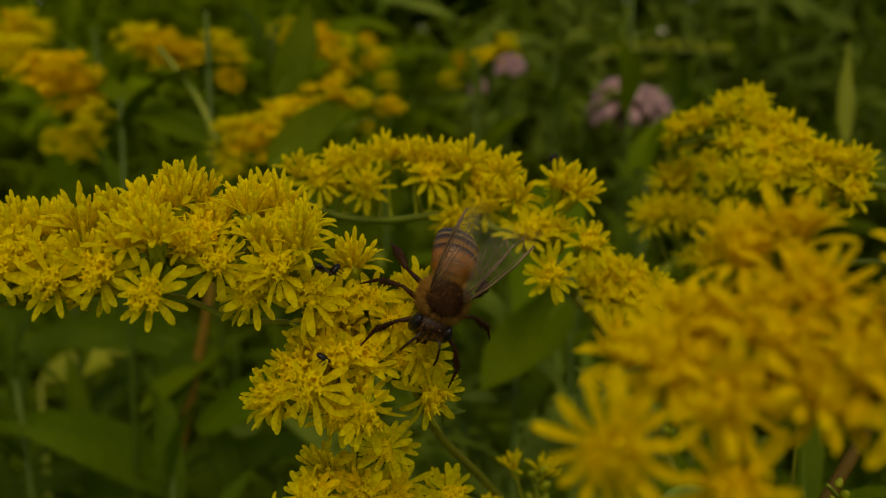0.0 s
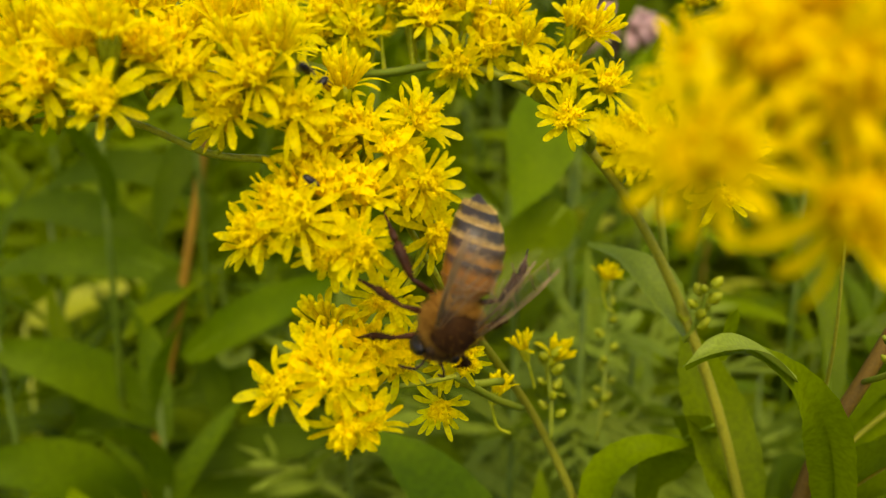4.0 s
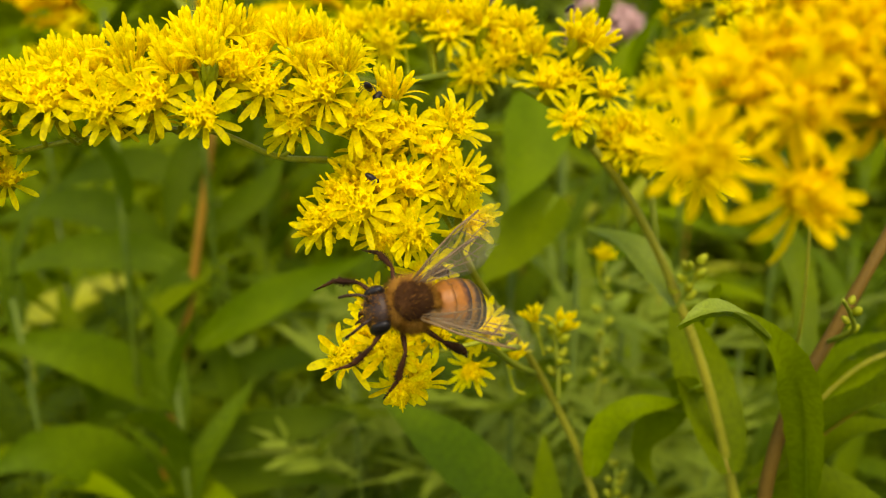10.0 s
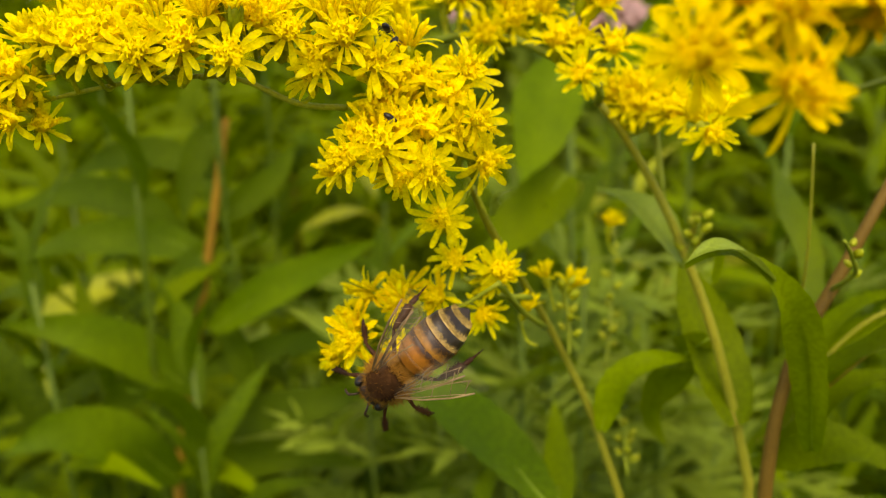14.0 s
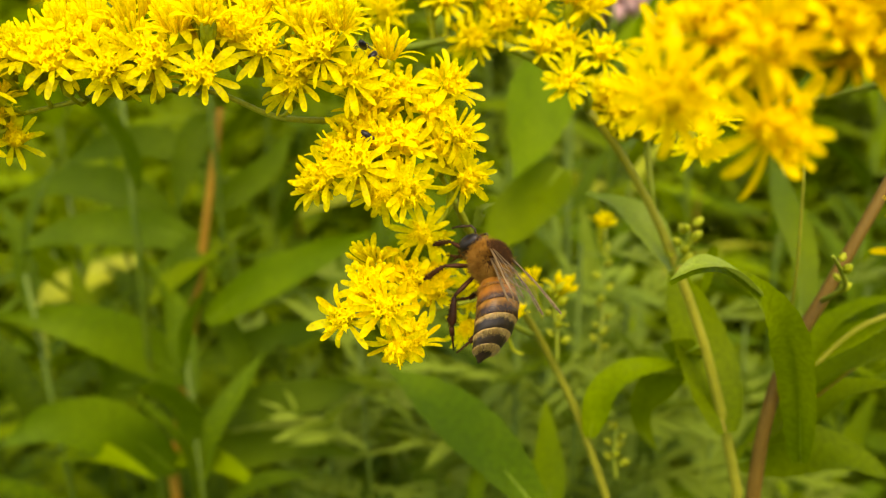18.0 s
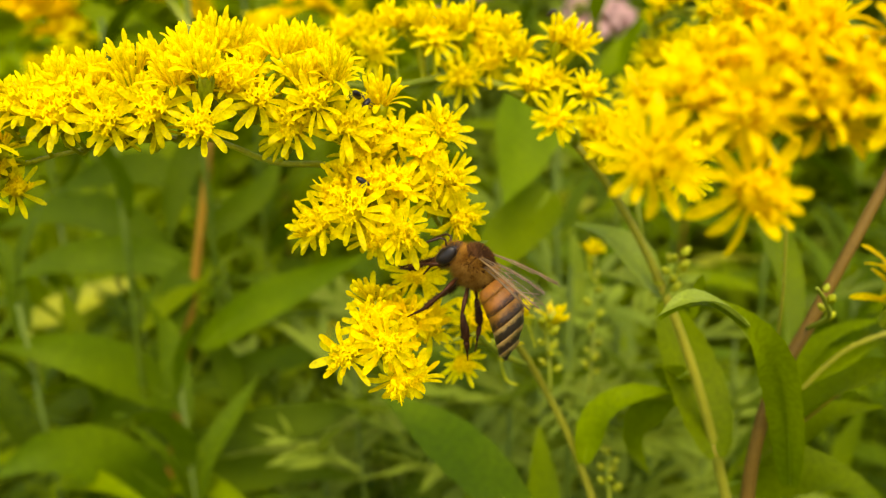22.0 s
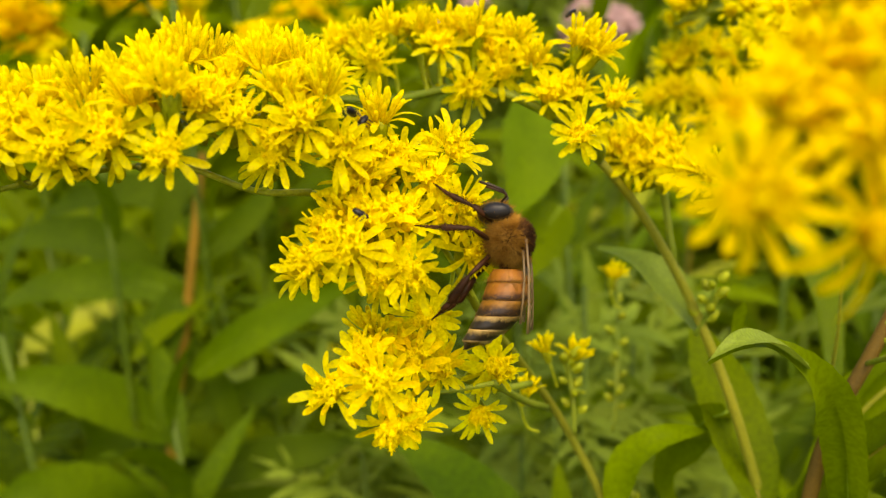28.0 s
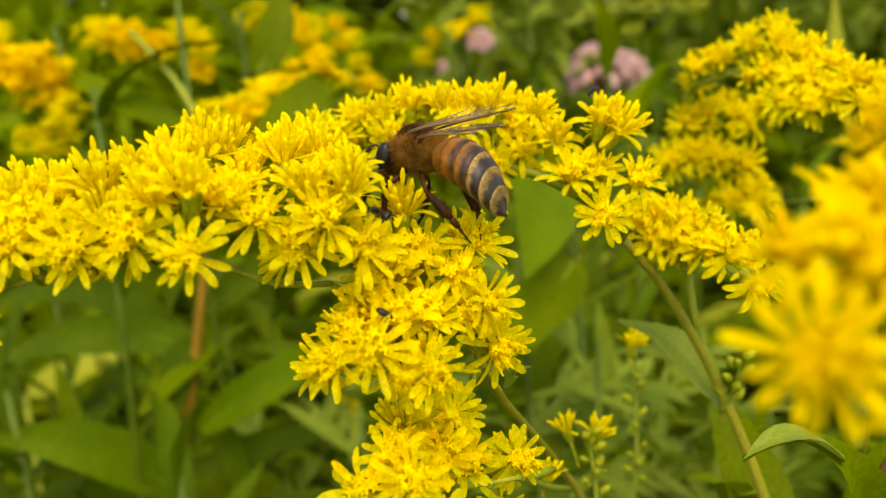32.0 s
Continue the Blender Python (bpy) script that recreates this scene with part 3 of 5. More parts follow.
behind = thing("goldenrod_plant", S_BACK[-1] + Vector((0, 0, 0.01)), "goldenrod plant with a curved yellow branch and long leaves", "plant", "goldenrod plants")
stem(behind, S_BACK, 0.0005, 0.0020, OLIVE_STALK)
for line in (B_BACK, B_BACK_R, S_BACK_UP):
    stem(behind, line, 0.00045, 0.0006, STALK, "branch")
BACK_HEADS = [
    (-16.3, 103.0, 5.9, -0.4, 1.5),
    (-13.6, 101.4, 4.8, -0.2, 0.5),
    (-11.4, 103.0, 7.1, -0.1, 2.5),
    (-8.7, 101.4, 6.9, 0, 2),
    (-8.0, 99.8, 4.3, 0, 0.1),
    (-5.7, 101.4, 7.8, 0, 2.5),
    (-2.3, 99.8, 7.2, 0, 2.5),
    (-0.5, 98.1, 5.2, 0.1, 0.4),
    (1.0, 99.8, 7.2, 0, 2.5),
    (3.6, 98.1, 6.4, 0.1, 1.5),
    (2.7, 98.1, 0.8, -0.2, -0.2),
    (5.9, 98.1, 2.0, 0, 0.2),
    (5.1, 99.8, 4.2, 0.1, 1),
    (7.7, 98.1, 6.0, 0.2, 1.2),
]
BACK_RIGHT = [
    (9.3, 96.5, 2.7, 0.1, 1),
    (13.9, 94.9, 4.2, 0.2, 1.6),
    (15.6, 94.9, 3.2, 0.6, 1),
    (10.4, 94.0, -1.5, -0.1, 0.8),
    (12.8, 94.9, -1.2, 0.1, 0.9),
    (16.7, 93.2, -2.4, 0.4, 0.6),
    (12.6, 89.9, -5.7, -0.1, 0.2),
    (18.6, 101.2, -6.9, -0.2, 0.8),
    (20.0, 99.8, -8.4, 0.0, 0.4),
    (22.4, 99.0, -9.0, 0.1, 0.4),
    (24.4, 96.6, -9.8, 0.1, 0.3),
    (21.0, 101.4, -6.2, 0.2, 1),
    (23.3, 99.8, -6.8, 0.2, 1),
    (25.2, 98.1, -7.7, 0.1, 1),
    (26.1, 93.2, -10.4, 0, 0.5),
    (28.0, 88.3, -10.5, 0.3, 0.9),
    (25.9, 86.7, -12.9, 0.1, -0.4),
]
heads_on(behind, BACK_HEADS, [B_BACK], 1.1, 1.2)
heads_on(behind, BACK_RIGHT, [B_BACK, B_BACK_R, S_BACK_UP], 1.12, 0.8)
leaf(behind, [(29.1, 107.9, -28.9), (25.8, 107.9, -23.3), (22.5, 109.6, -20.0), (18.4, 112.8, -18.2)], 5.0, 0.3, (0.1, -0.8, 0.8), LIGHT_LEAF, "light green pointed leaf")
leaf(behind, [(42.8, 100.2, -52.8), (39.8, 93.7, -43.0), (36.4, 88.1, -35.2), (31.8, 83.4, -29.8), (26.7, 79.7, -26.4), (22.9, 77.3, -25.7), (19.9, 76.8, -26.8)], 6.0, 0.35, (-0.5, -0.8, 0.55), LEAF, "green leaf with a curled-over tip", GREEN_RIB, 0.8)
leaf(behind, [(31.2, 82.5, -29.1), (26.1, 78.2, -25.8), (22.3, 75.8, -25.0), (19.3, 75.4, -26.5)], 2.2, 0.45, (-0.1, -0.7, 1.0), LIGHT_LEAF, "pale curled leaf tip")
leaf(behind, [(36.0, 107.9, -51.2), (34.7, 112.8, -42.4), (33.1, 116.1, -35.1), (31.7, 119.4, -28.2)], 8.5, 0.35, (0.1, -1, 0.1), None, "", RIB)
leaf(behind, [(32.3, 107.9, -39.0), (31.5, 117.7, -43.4), (29.0, 127.6, -53.3), (33.3, 130.8, -61.7)], 6.0, 0.3, (0.2, -0.8, 0.6))
leaf(behind, [(33.1, 107.9, -31.6), (32.9, 104.7, -26.9), (33.1, 103.0, -25.0)], 2.0, 0.3, (0.2, -1, 0.4))
bud_twig(behind, [(28.2, 106.3, -29.1), (29.5, 104.7, -26.1), (30.0, 103.8, -23.2)], 9, 0.8)
bud_twig(behind, [(22.8, 130.8, -46.8), (23.7, 130.8, -41.5), (24.6, 132.5, -34.6), (25.6, 134.1, -24.0)], 14, 0.7)

# ---- the tall plant with the broad clusters ----
S_UPPER = to_ground(world_line([(61.2, 95.0, 1.0), (55.7, 94.7, -9.0), (51.9, 94.5, -15.8), (47.3, 94.3, -23.6), (43.1, 95.1, -31.6), (39.2, 95.9, -38.6), (37.2, 97.6, -47.2), (36.4, 99.2, -56.1)]))
B_UPPER, B_UPPER_B, B_UPPER_C = world_line([(38.2, 140.6, 14.5), (42.6, 135.7, 15.4), (46.1, 127.6, 13.2), (47.3, 117.7, 8.7), (52.1, 114.5, 6.2), (58.1, 112.8, 6.0), (61.2, 95.0, 1.0)]), world_line([(37.7, 148.8, 3.1), (42.8, 150.5, 5.9), (48.3, 150.5, 5.9), (52.0, 150.5, 0.4), (56.3, 152.1, -4.2)]), world_line([(56.3, 152.1, -4.2), (62.0, 130.0, -4.0), (58.1, 94.8, -4.6)])
tall = thing("goldenrod_plant", S_UPPER[-1] + Vector((0, 0, 0.01)), "tall goldenrod with broad yellow clusters on a brown stem", "plant", "goldenrod plants")
stem(tall, S_UPPER, 0.0006, 0.0024, BROWN_STALK, "stem", "brown stem")
for line in (B_UPPER, B_UPPER_B, B_UPPER_C):
    stem(tall, line, 0.0005, 0.0006, STALK, "branch")
UPPER_HEADS = [
    (38.6, 139.0, 17.7, -0.3, 1.5),
    (41.7, 135.7, 18.3, -0.2, 2),
    (44.1, 130.8, 18.9, 0, 2.5),
    (45.6, 124.3, 17.9, 0, 2.5),
    (47.3, 119.4, 15.4, 0.1, 2),
    (42.7, 122.7, 13.9, 0, 0.8),
    (44.5, 116.1, 12.0, 0, 0.8),
    (48.0, 114.5, 13.1, 0.2, 1.5),
    (49.9, 112.8, 10.7, 0.2, 1.5),
    (51.8, 111.2, 9.8, 0.3, 1.5),
    (46.6, 112.8, 9.4, 0.1, 0.5),
    (42.3, 117.7, 9.4, 0, 0.3),
    (44.5, 114.5, 8.3, 0, 0.1),
    (49.8, 111.2, 7.8, 0.1, 0.4),
    (53.7, 109.6, 8.9, 0.2, 1.5),
    (53.0, 109.6, 5.6, 0.2, 0.3),
]
UPPER_LOW = [
    (38.2, 147.2, 11.1, -0.3, 1),
    (41.8, 147.2, 12.4, -0.1, 1.5),
    (46.3, 147.2, 11.5, 0.1, 1.2),
    (48.5, 145.6, 9.9, 0.3, 0.6),
    (35.5, 147.2, 4.8, -0.4, 0.6),
    (38.7, 145.6, 5.5, -0.1, 0.8),
    (42.2, 145.6, 5.0, 0.1, 0.6),
    (46.7, 145.6, 3.7, 0.3, 0.5),
    (44.0, 145.6, -1.6, -0.1, 0.2),
    (47.9, 143.9, -2.6, 0.2, 0.2),
]
heads_on(tall, [(x, y, z - 1.0, dx, 0.7 * dz) for x, y, z, dx, dz in UPPER_HEADS], [B_UPPER], 1.15, 1.5, 2.8)
heads_on(tall, [(x, y - 3, z - 1.5, dx, 0.6 * dz) for x, y, z, dx, dz in UPPER_LOW], [B_UPPER_B], 1.3, 1.5, 2.4)
leaf(tall, [(44.0, 121.0, -58.0), (47.3, 107.9, -47.0), (49.6, 98.1, -39.7), (52.6, 91.6, -35.8)], 10.0, 0.3, (-0.4, -0.6, 1.1), None, "", RIB)
leaf(tall, [(48.8, 124.3, -54.8), (54.2, 121.0, -44.8), (59.2, 117.7, -40.2), (64.7, 114.5, -36.6)], 6.0, 0.3, (-0.4, -0.6, 1.1), None, "", RIB)
stem(tall, world_line([(45.5, 122.7, -57.7), (51.3, 120.2, -47.5), (58.0, 116.9, -39.2), (64.7, 114.5, -35.8)]), 0.0002, 0.0004, OLIVE_STALK, "branch", "olive side stem")
leaf(tall, [(56.1, 130.8, -40.7), (62.5, 147.2, -31.6), (66.4, 163.5, -20.0), (69.7, 179.9, -9.5)], 10.0, 0.2, (0.3, -1, 0.1))
leaf(tall, [(43.6, 121.0, -57.1), (48.7, 114.5, -51.2), (52.6, 107.9, -46.4), (55.7, 101.4, -43.4)], 8.0, 0.3, (-0.3, -0.7, 1.0), None, "", RIB)
leaf(tall, [(41.5, 121.0, -59.6), (48.5, 117.7, -57.1), (55.1, 114.5, -57.0), (60.5, 111.2, -59.3)], 9.0, 0.25, (0.0, -0.8, 0.9))
leaf(tall, [(50.5, 124.3, -48.0), (54.2, 121.0, -40.6), (58.4, 117.7, -36.1), (63.1, 114.5, -34.1)], 3.5, 0.3, (0.0, -0.8, 0.9))
stem(tall, world_line([(38.8, 89.9, -14.3), (39.2, 91.6, -20.7), (40.0, 94.9, -28.2), (41.5, 101.4, -36.7)]), 0.00016, 0.00024, OLIVE_STALK, "branch")
bud_twig(tall, [(42.7, 94.1, -31.5), (41.5, 86.2, -29.0), (39.8, 83.3, -26.9), (37.6, 80.5, -25.0)], 4, 0.6)

# ---- the spray close to the lens ----
S_NEAR = to_ground(world_line([(24.0, 40.5, -6.2), (28.5, 41.5, -8.0), (34.0, 43.5, -13.0), (38.5, 46.0, -22.0), (41.5, 49.0, -34.0)]))
B_NEAR, B_NEAR_LOW = world_line([(9.6, 39.6, -9.8), (12.6, 40.2, -8.9), (16.0, 40.4, -8.0), (20.0, 40.8, -7.2), (24.0, 40.5, -6.2)]), world_line([(28.0, 44.5, -20.8), (30.4, 45.9, -23.5), (36.5, 47.6, -27.3)])
near_plant = thing("goldenrod_plant", S_NEAR[-1] + Vector((0, 0, 0.01)), "goldenrod spray close by, its golden yellow heads half open", "plant", "goldenrod plants")
stem(near_plant, S_NEAR, 0.0006, 0.002, STALK)
for line in (B_NEAR, B_NEAR_LOW):
    stem(near_plant, line, 0.0004, 0.0004, STALK, "branch")
NEAR_HEADS = [
    (12.0, 39.4, -9.2, -0.3, 0.5),
    (13.6, 40.6, -7.4, -0.2, 1.0),
    (15.2, 40.6, -9.0, 0.0, 0.6),
    (17.6, 40.8, -8.4, 0.1, 0.6),
    (14.2, 37.6, -10.2, 0.0, 0.2),
    (16.3, 38.8, -7.6, 0.1, 0.8),
    (18.8, 39.8, -5.8, 0.2, 1.2),
    (16.8, 43.8, -3.9, -0.1, 1.6),
    (19.6, 43.8, -2.7, 0.1, 1.8),
    (18.0, 37.4, -9.8, 0.2, 0.3),
    (20.4, 37.4, -8.8, 0.3, 0.5),
    (22.0, 36.4, -10.6, 0.3, 0.1),
    (23.0, 38.0, -7.0, 0.3, 1.0),
    (24.8, 39.0, -5.0, 0.3, 1.4),
    (27.9, 44.2, -19.4, 0.1, 0.3),
    (29.1, 44.2, -21.6, 0.1, -0.2),
]
heads_on(near_plant, NEAR_HEADS, [B_NEAR, B_NEAR_LOW, S_NEAR[:10]], 1.12, 1.0, 1.2, GOLD_PETALS, GOLD_DISCS)
for p, d, n in (((8.9, 37.9, -12.6), (-0.1, -1, 0.05), 14), ((14.6, 38.3, -14.4), (0.05, -1, -0.1), 14)):
    flower_head(near_plant, W(p), WV(d), B_NEAR, 1.17, n, 8, GOLD_PETALS, GOLD_DISCS)

# ---- the reddish stem with hanging leaves ----
S_LEFT = to_ground(world_line([(-61.6, 245.3, 7.6), (-64.5, 245.3, -9.8), (-69.7, 246.9, -37.1), (-75.2, 248.6, -63.4), (-81.6, 250.2, -100.4)]))
leafy = thing("goldenrod_plant", S_LEFT[-1] + Vector((0, 0, 0.01)), "leafy goldenrod on a straight reddish stem", "plant", "goldenrod plants")
stem(leafy, S_LEFT, 0.0011, 0.0024, RED_STALK, "stem", "reddish brown stem")
leaf(leafy, [(-68.7, 245.4, -53.7), (-51.3, 241.5, -42.5), (-34.5, 239.4, -34.9), (-18.8, 237.3, -28.6)], 11, 0.22, (0.2, -1, 0.24), MID_LEAF)
leaf(leafy, [(-75.1, 245.9, -84.5), (-52.9, 239.7, -77.2), (-32.8, 235.3, -73.1), (-17.2, 231.2, -67.0)], 11, 0.22, (0.1, -1, 0.28), DARK_LEAF)
leaf(leafy, [(-68.1, 248.7, -30.0), (-72.2, 244.6, -34.4), (-75.8, 242.0, -47.1), (-77.8, 241.3, -61.9)], 9.5, 0.22, (0.2, -1, 0.08), MID_LEAF)
leaf(leafy, [(-63.7, 252.5, 4.4), (-69.0, 248.5, 1.4), (-73.4, 246.0, -9.9), (-75.3, 245.3, -22.9)], 9, 0.22, (0.3, -1, 0.08), DARK_LEAF)
leaf(leafy, [(-68.5, 248.7, -31.7), (-84.6, 243.4, -25.9), (-102.5, 235.9, -26.2), (-115.6, 230.0, -31.1)], 11, 0.22, (0.0, -1, 0.28), DARK_LEAF)
leaf(leafy, [(-71.2, 254.4, -38.8), (-89.8, 256.1, -17.6), (-109.9, 257.0, -12.0), (-132.3, 257.3, -17.5)], 12, 0.22, (0.0, -1, 0.20), DARK_LEAF)
leaf(leafy, [(-75.0, 246.7, -71.2), (-88.0, 237.8, -57.9), (-101.1, 228.6, -50.4), (-117.0, 221.2, -46.8)], 14, 0.22, (0.0, -1, 0.32), DARK_LEAF)
leaf(leafy, [(-78.4, 243.3, -97.3), (-90.1, 230.5, -81.1), (-102.0, 219.2, -75.3), (-113.1, 211.3, -78.9)], 15, 0.22, (0.0, -1, 0.28), DARK_LEAF)
leaf(leafy, [(-67.1, 253.2, -21.9), (-57.3, 255.3, -14.3), (-49.2, 257.4, -7.5), (-43.6, 259.8, 2.7)], 9, 0.22, (0.2, -1, 0.12), MID_LEAF)
leaf(leafy, [(-71.5, 254.0, -45.6), (-64.3, 253.2, -56.1), (-60.3, 254.3, -70.3), (-59.6, 255.5, -84.6)], 9, 0.22, (-0.3, -1, 0.04), DARK_LEAF)
leaf(leafy, [(-73.3, 253.3, -59.1), (-90.4, 253.3, -68.5), (-101.0, 253.1, -78.3), (-106.7, 252.6, -89.9)], 10, 0.22, (0.3, -1, 0.16), DARK_LEAF)
leaf(leafy, [(-65.6, 255.9, -8.5), (-84.5, 258.9, -0.8), (-100.7, 261.3, -1.7), (-115.7, 263.4, -8.0)], 10, 0.22, (0.0, -1, 0.20), DARK_LEAF)
leaf(leafy, [(-81.5, 251.4, -97.8), (-60.9, 251.0, -93.6), (-43.9, 250.6, -92.6), (-23.7, 249.7, -96.9)], 11, 0.22, (0.1, -1, 0.24), MID_LEAF)
leaf(leafy, [(-76.7, 258.9, -68.7), (-57.7, 260.6, -63.0), (-40.3, 262.3, -59.7), (-22.6, 264.0, -56.4)], 9, 0.22, (0.1, -1, 0.20), DARK_LEAF)


# ---- stand of goldenrod behind: shared leaf shapes ----
def shape_leaf(k):
    """A leaf of unit length along +x, drooping towards its tip."""
    r = random.Random(300 + k)
    droop, lift = r.uniform(0.10, 0.42), r.uniform(0.1, 0.4)
    pts = [Vector((u, r.uniform(-0.03, 0.03), lift * u - (lift + droop) * u * u)) for u in (0, 0.3, 0.65, 1.0)]
    blade, rib = leaf_bm(pts, r.uniform(0.14, 0.21), r.uniform(0.1, 0.4), (0, 0, 1), 0.02)
    rib.free()
    return blade


LEAVES = [mesh_of(shape_leaf(k), "leaf", LEAF if k % 2 else DARK_LEAF) for k in range(9)]
PALE = mesh_of(shape_leaf(20), "leaf", PALE_LEAF)


def cluster_mesh(k):
    """A short dense bit of a far plume: many small heads of blunt rays on one curved twig."""
    r, bm = random.Random(500 + k), bmesh.new()
    for i in range(34):
        c = Vector((r.uniform(-6, 6), r.uniform(-5, 5), r.uniform(-4.5, 4.5)))
        d = Vector((r.uniform(-0.6, 0.6), r.uniform(-0.9, 0.4), 1)).normalized()
        m = axis_pose(c, d, r.uniform(0, 6))
        for j in range(8):
            a = 2 * math.pi * j / 8
            q = [m @ Vector((math.cos(a + da) * rr, math.sin(a + da) * rr, z)) for da, rr, z in ((-0.5, 0.5, 0), (0.5, 0.5, 0), (0.14, 2.3, r.uniform(0, 1.2)), (-0.14, 2.3, r.uniform(0, 1.2)))]
            bm.faces.new([bm.verts.new(0.001 * v) for v in q])
        tip = [bm.verts.new(0.001 * (m @ Vector((0.8 * math.cos(a), 0.8 * math.sin(a), 0.2)))) for a in (0, 1.26, 2.5, 3.77, 5.03)]
        top = bm.verts.new(0.001 * (m @ Vector((0, 0, 1.6))))
        for j in range(5):
            bm.faces.new((tip[j], tip[(j + 1) % 5], top))
    return mesh_of(bm, "flower_tuft", GOLD_PETAL if k % 2 else PETAL, False)


CLUSTERS = [cluster_mesh(k) for k in range(4)]


def plume(owner, pts, count, size=1.0):
    """Clusters of tiny yellow heads strung along a twig."""
    line = world_line(pts, 6)
    stem(owner, line, 0.0006, 0.0004, STALK, "branch")
    here = Matrix.Translation(-owner.location)
    for k in range(count):
        p = line[int((len(line) - 1) * (k + 0.5) / count)]
        j = Vector((rng.uniform(-3, 3), rng.uniform(-3, 3), rng.uniform(-3, 4))) * 0.001
        part("flower_tuft", rng.choice(CLUSTERS), None, owner, "", here @ Matrix.Translation(p + j) @ Matrix.Rotation(rng.uniform(0, 6.28), 4, "Z") @ Matrix.Scale(size * rng.uniform(0.8, 1.2), 4))


def tall_stalk(x, y, top, label, leaves=22, lean=0.0, span=0.42, red=False, scale=1.0, clear=0.0, pale=0.0):
    """A leafy stalk at a plot place (millimetres), its top at plot height top; leaves spiral up its upper part."""
    head = W((x, y, top))
    foot = Vector((head.x - lean, head.y + 0.02, -0.01))
    owner = thing("goldenrod_plant", foot + Vector((0, 0, 0.01)), label, "plant", "goldenrod plants")
    line = smooth_line([head, head.lerp(foot, 0.3) + Vector((rng.uniform(-0.006, 0.006), 0, 0)), head.lerp(foot, 0.65), foot], 4)
    stem(owner, line, 0.0008, 0.0024, RED_STALK if red else DEEP_STALK)
    here = Matrix.Translation(-owner.location)
    for k in range(leaves):
        u = clear + (k + rng.uniform(0, 0.6)) / leaves * span
        p = head.lerp(foot, min(u, 0.95))
        a = 2.4 * k + rng.uniform(-0.5, 0.5)
        size = scale * rng.uniform(0.05, 0.088) * (0.55 + 0.45 * min(1, 6 * u))
        m = Matrix.Translation(p) @ Matrix.Rotation(a, 4, "Z") @ Matrix.Rotation(-radians(rng.uniform(5, 50) if u > 0.06 else rng.uniform(40, 75)), 4, "Y") @ Matrix.Rotation(rng.uniform(-0.5, 0.5), 4, "X") @ Matrix.Scale(size, 4)
        part("leaf", PALE if rng.random() < (0.015 if y > 420 else 0.4 * pale) else rng.choice(LEAVES), None, owner, "", here @ m)
    return owner


# Plumed plants farther back
back_left = tall_stalk(-80, 214, 35, "goldenrod farther back with a rounded yellow plume", 16, 0.02)
plume(back_left, [(-115.0, 224.0, 45.1), (-101.5, 222.4, 42.6), (-94.5, 222.4, 39.1), (-87.5, 224.0, 32.4)], 7, 1.0)
plume(back_left, [(-100.4, 229.0, 25.4), (-91.7, 229.0, 22.5)], 3, 0.9)
back_mid = tall_stalk(-62, 225, 60, "goldenrod farther back with a slanting yellow plume", 14, 0.0, 0.42, False, 1.0, 0.2)
plume(back_mid, [(-50.4, 207.7, 19.0), (-43.8, 207.7, 25.4), (-34.7, 207.7, 30.6), (-25.9, 209.3, 34.1)], 8, 0.8)
leaf(back_mid, [(-38.9, 196.2, 16.3), (-32.1, 199.5, 24.1), (-25.2, 204.4, 31.2), (-21.1, 207.7, 35.1)], 9.0, 0.2, (0.3, -1, 0.5))
leaf(back_mid, [(-56.9, 212.6, 23.6), (-71.4, 215.9, 30.9), (-85.5, 220.8, 38.7), (-98.1, 224.0, 47.8)], 7.0, 0.2, (0.0, -1, 0.6))
leaf(back_mid, [(-44.2, 229.0, 38.9), (-39.0, 232.2, 51.2), (-36.9, 237.1, 67.3)], 10.0, 0.2, (0.4, -1, 0.2))
stem(back_mid, world_line([(-52.7, 204.4, 22.4), (-59.4, 207.7, 34.6), (-70.2, 212.6, 47.5)]), 0.0009, 0.0006, STALK, "branch")
far_a = tall_stalk(-20, 300, 30, "goldenrod in the stand with small yellow tufts", 18)
plume(far_a, [(-35.2, 310.7, 49.7), (-28.3, 310.7, 53.6), (-19.5, 310.7, 49.7), (-37.2, 310.7, 41.8)], 5, 0.6)
far_b = tall_stalk(-130, 320, 80, "goldenrod in the stand with loose yellow plumes", 18)
plume(far_b, [(-120.1, 327.1, 75.8), (-105.5, 327.1, 74.7), (-95.2, 327.1, 68.4)], 5, 1.1)
plume(far_b, [(-91.3, 343.4, 77.7), (-84.8, 343.4, 75.5), (-87.0, 343.4, 64.6)], 4, 1.0)
plume(far_b, [(-188.9, 376.1, 95.7), (-174.5, 376.1, 93.3)], 4, 1.1)
far_c = tall_stalk(-70, 350, 90, "goldenrod in the stand with an upright yellow plume", 18)
plume(far_c, [(-66.0, 359.8, 88.5), (-50.0, 359.8, 86.2), (-43.2, 359.8, 72.5)], 6, 1.1)
plume(far_c, [(-40.5, 425.2, 100.7), (-27.0, 425.2, 81.7)], 4, 0.9)
far_d = tall_stalk(15, 400, 90, "goldenrod in the stand with a thin yellow green plume", 18)
plume(far_d, [(2.8, 425.2, 81.6), (16.4, 425.2, 95.1), (38.0, 425.2, 97.8)], 5, 0.9)
low_plume = tall_stalk(-34, 300, -52, "low goldenrod stalk with a small yellow plume", 10)
plume(low_plume, [(-43.4, 294.4, -61.1), (-37.4, 294.4, -59.6), (-30.6, 294.4, -59.6)], 3, 0.45)
green_top = tall_stalk(75, 345, 110, "unopened goldenrod with level green side shoots", 16)
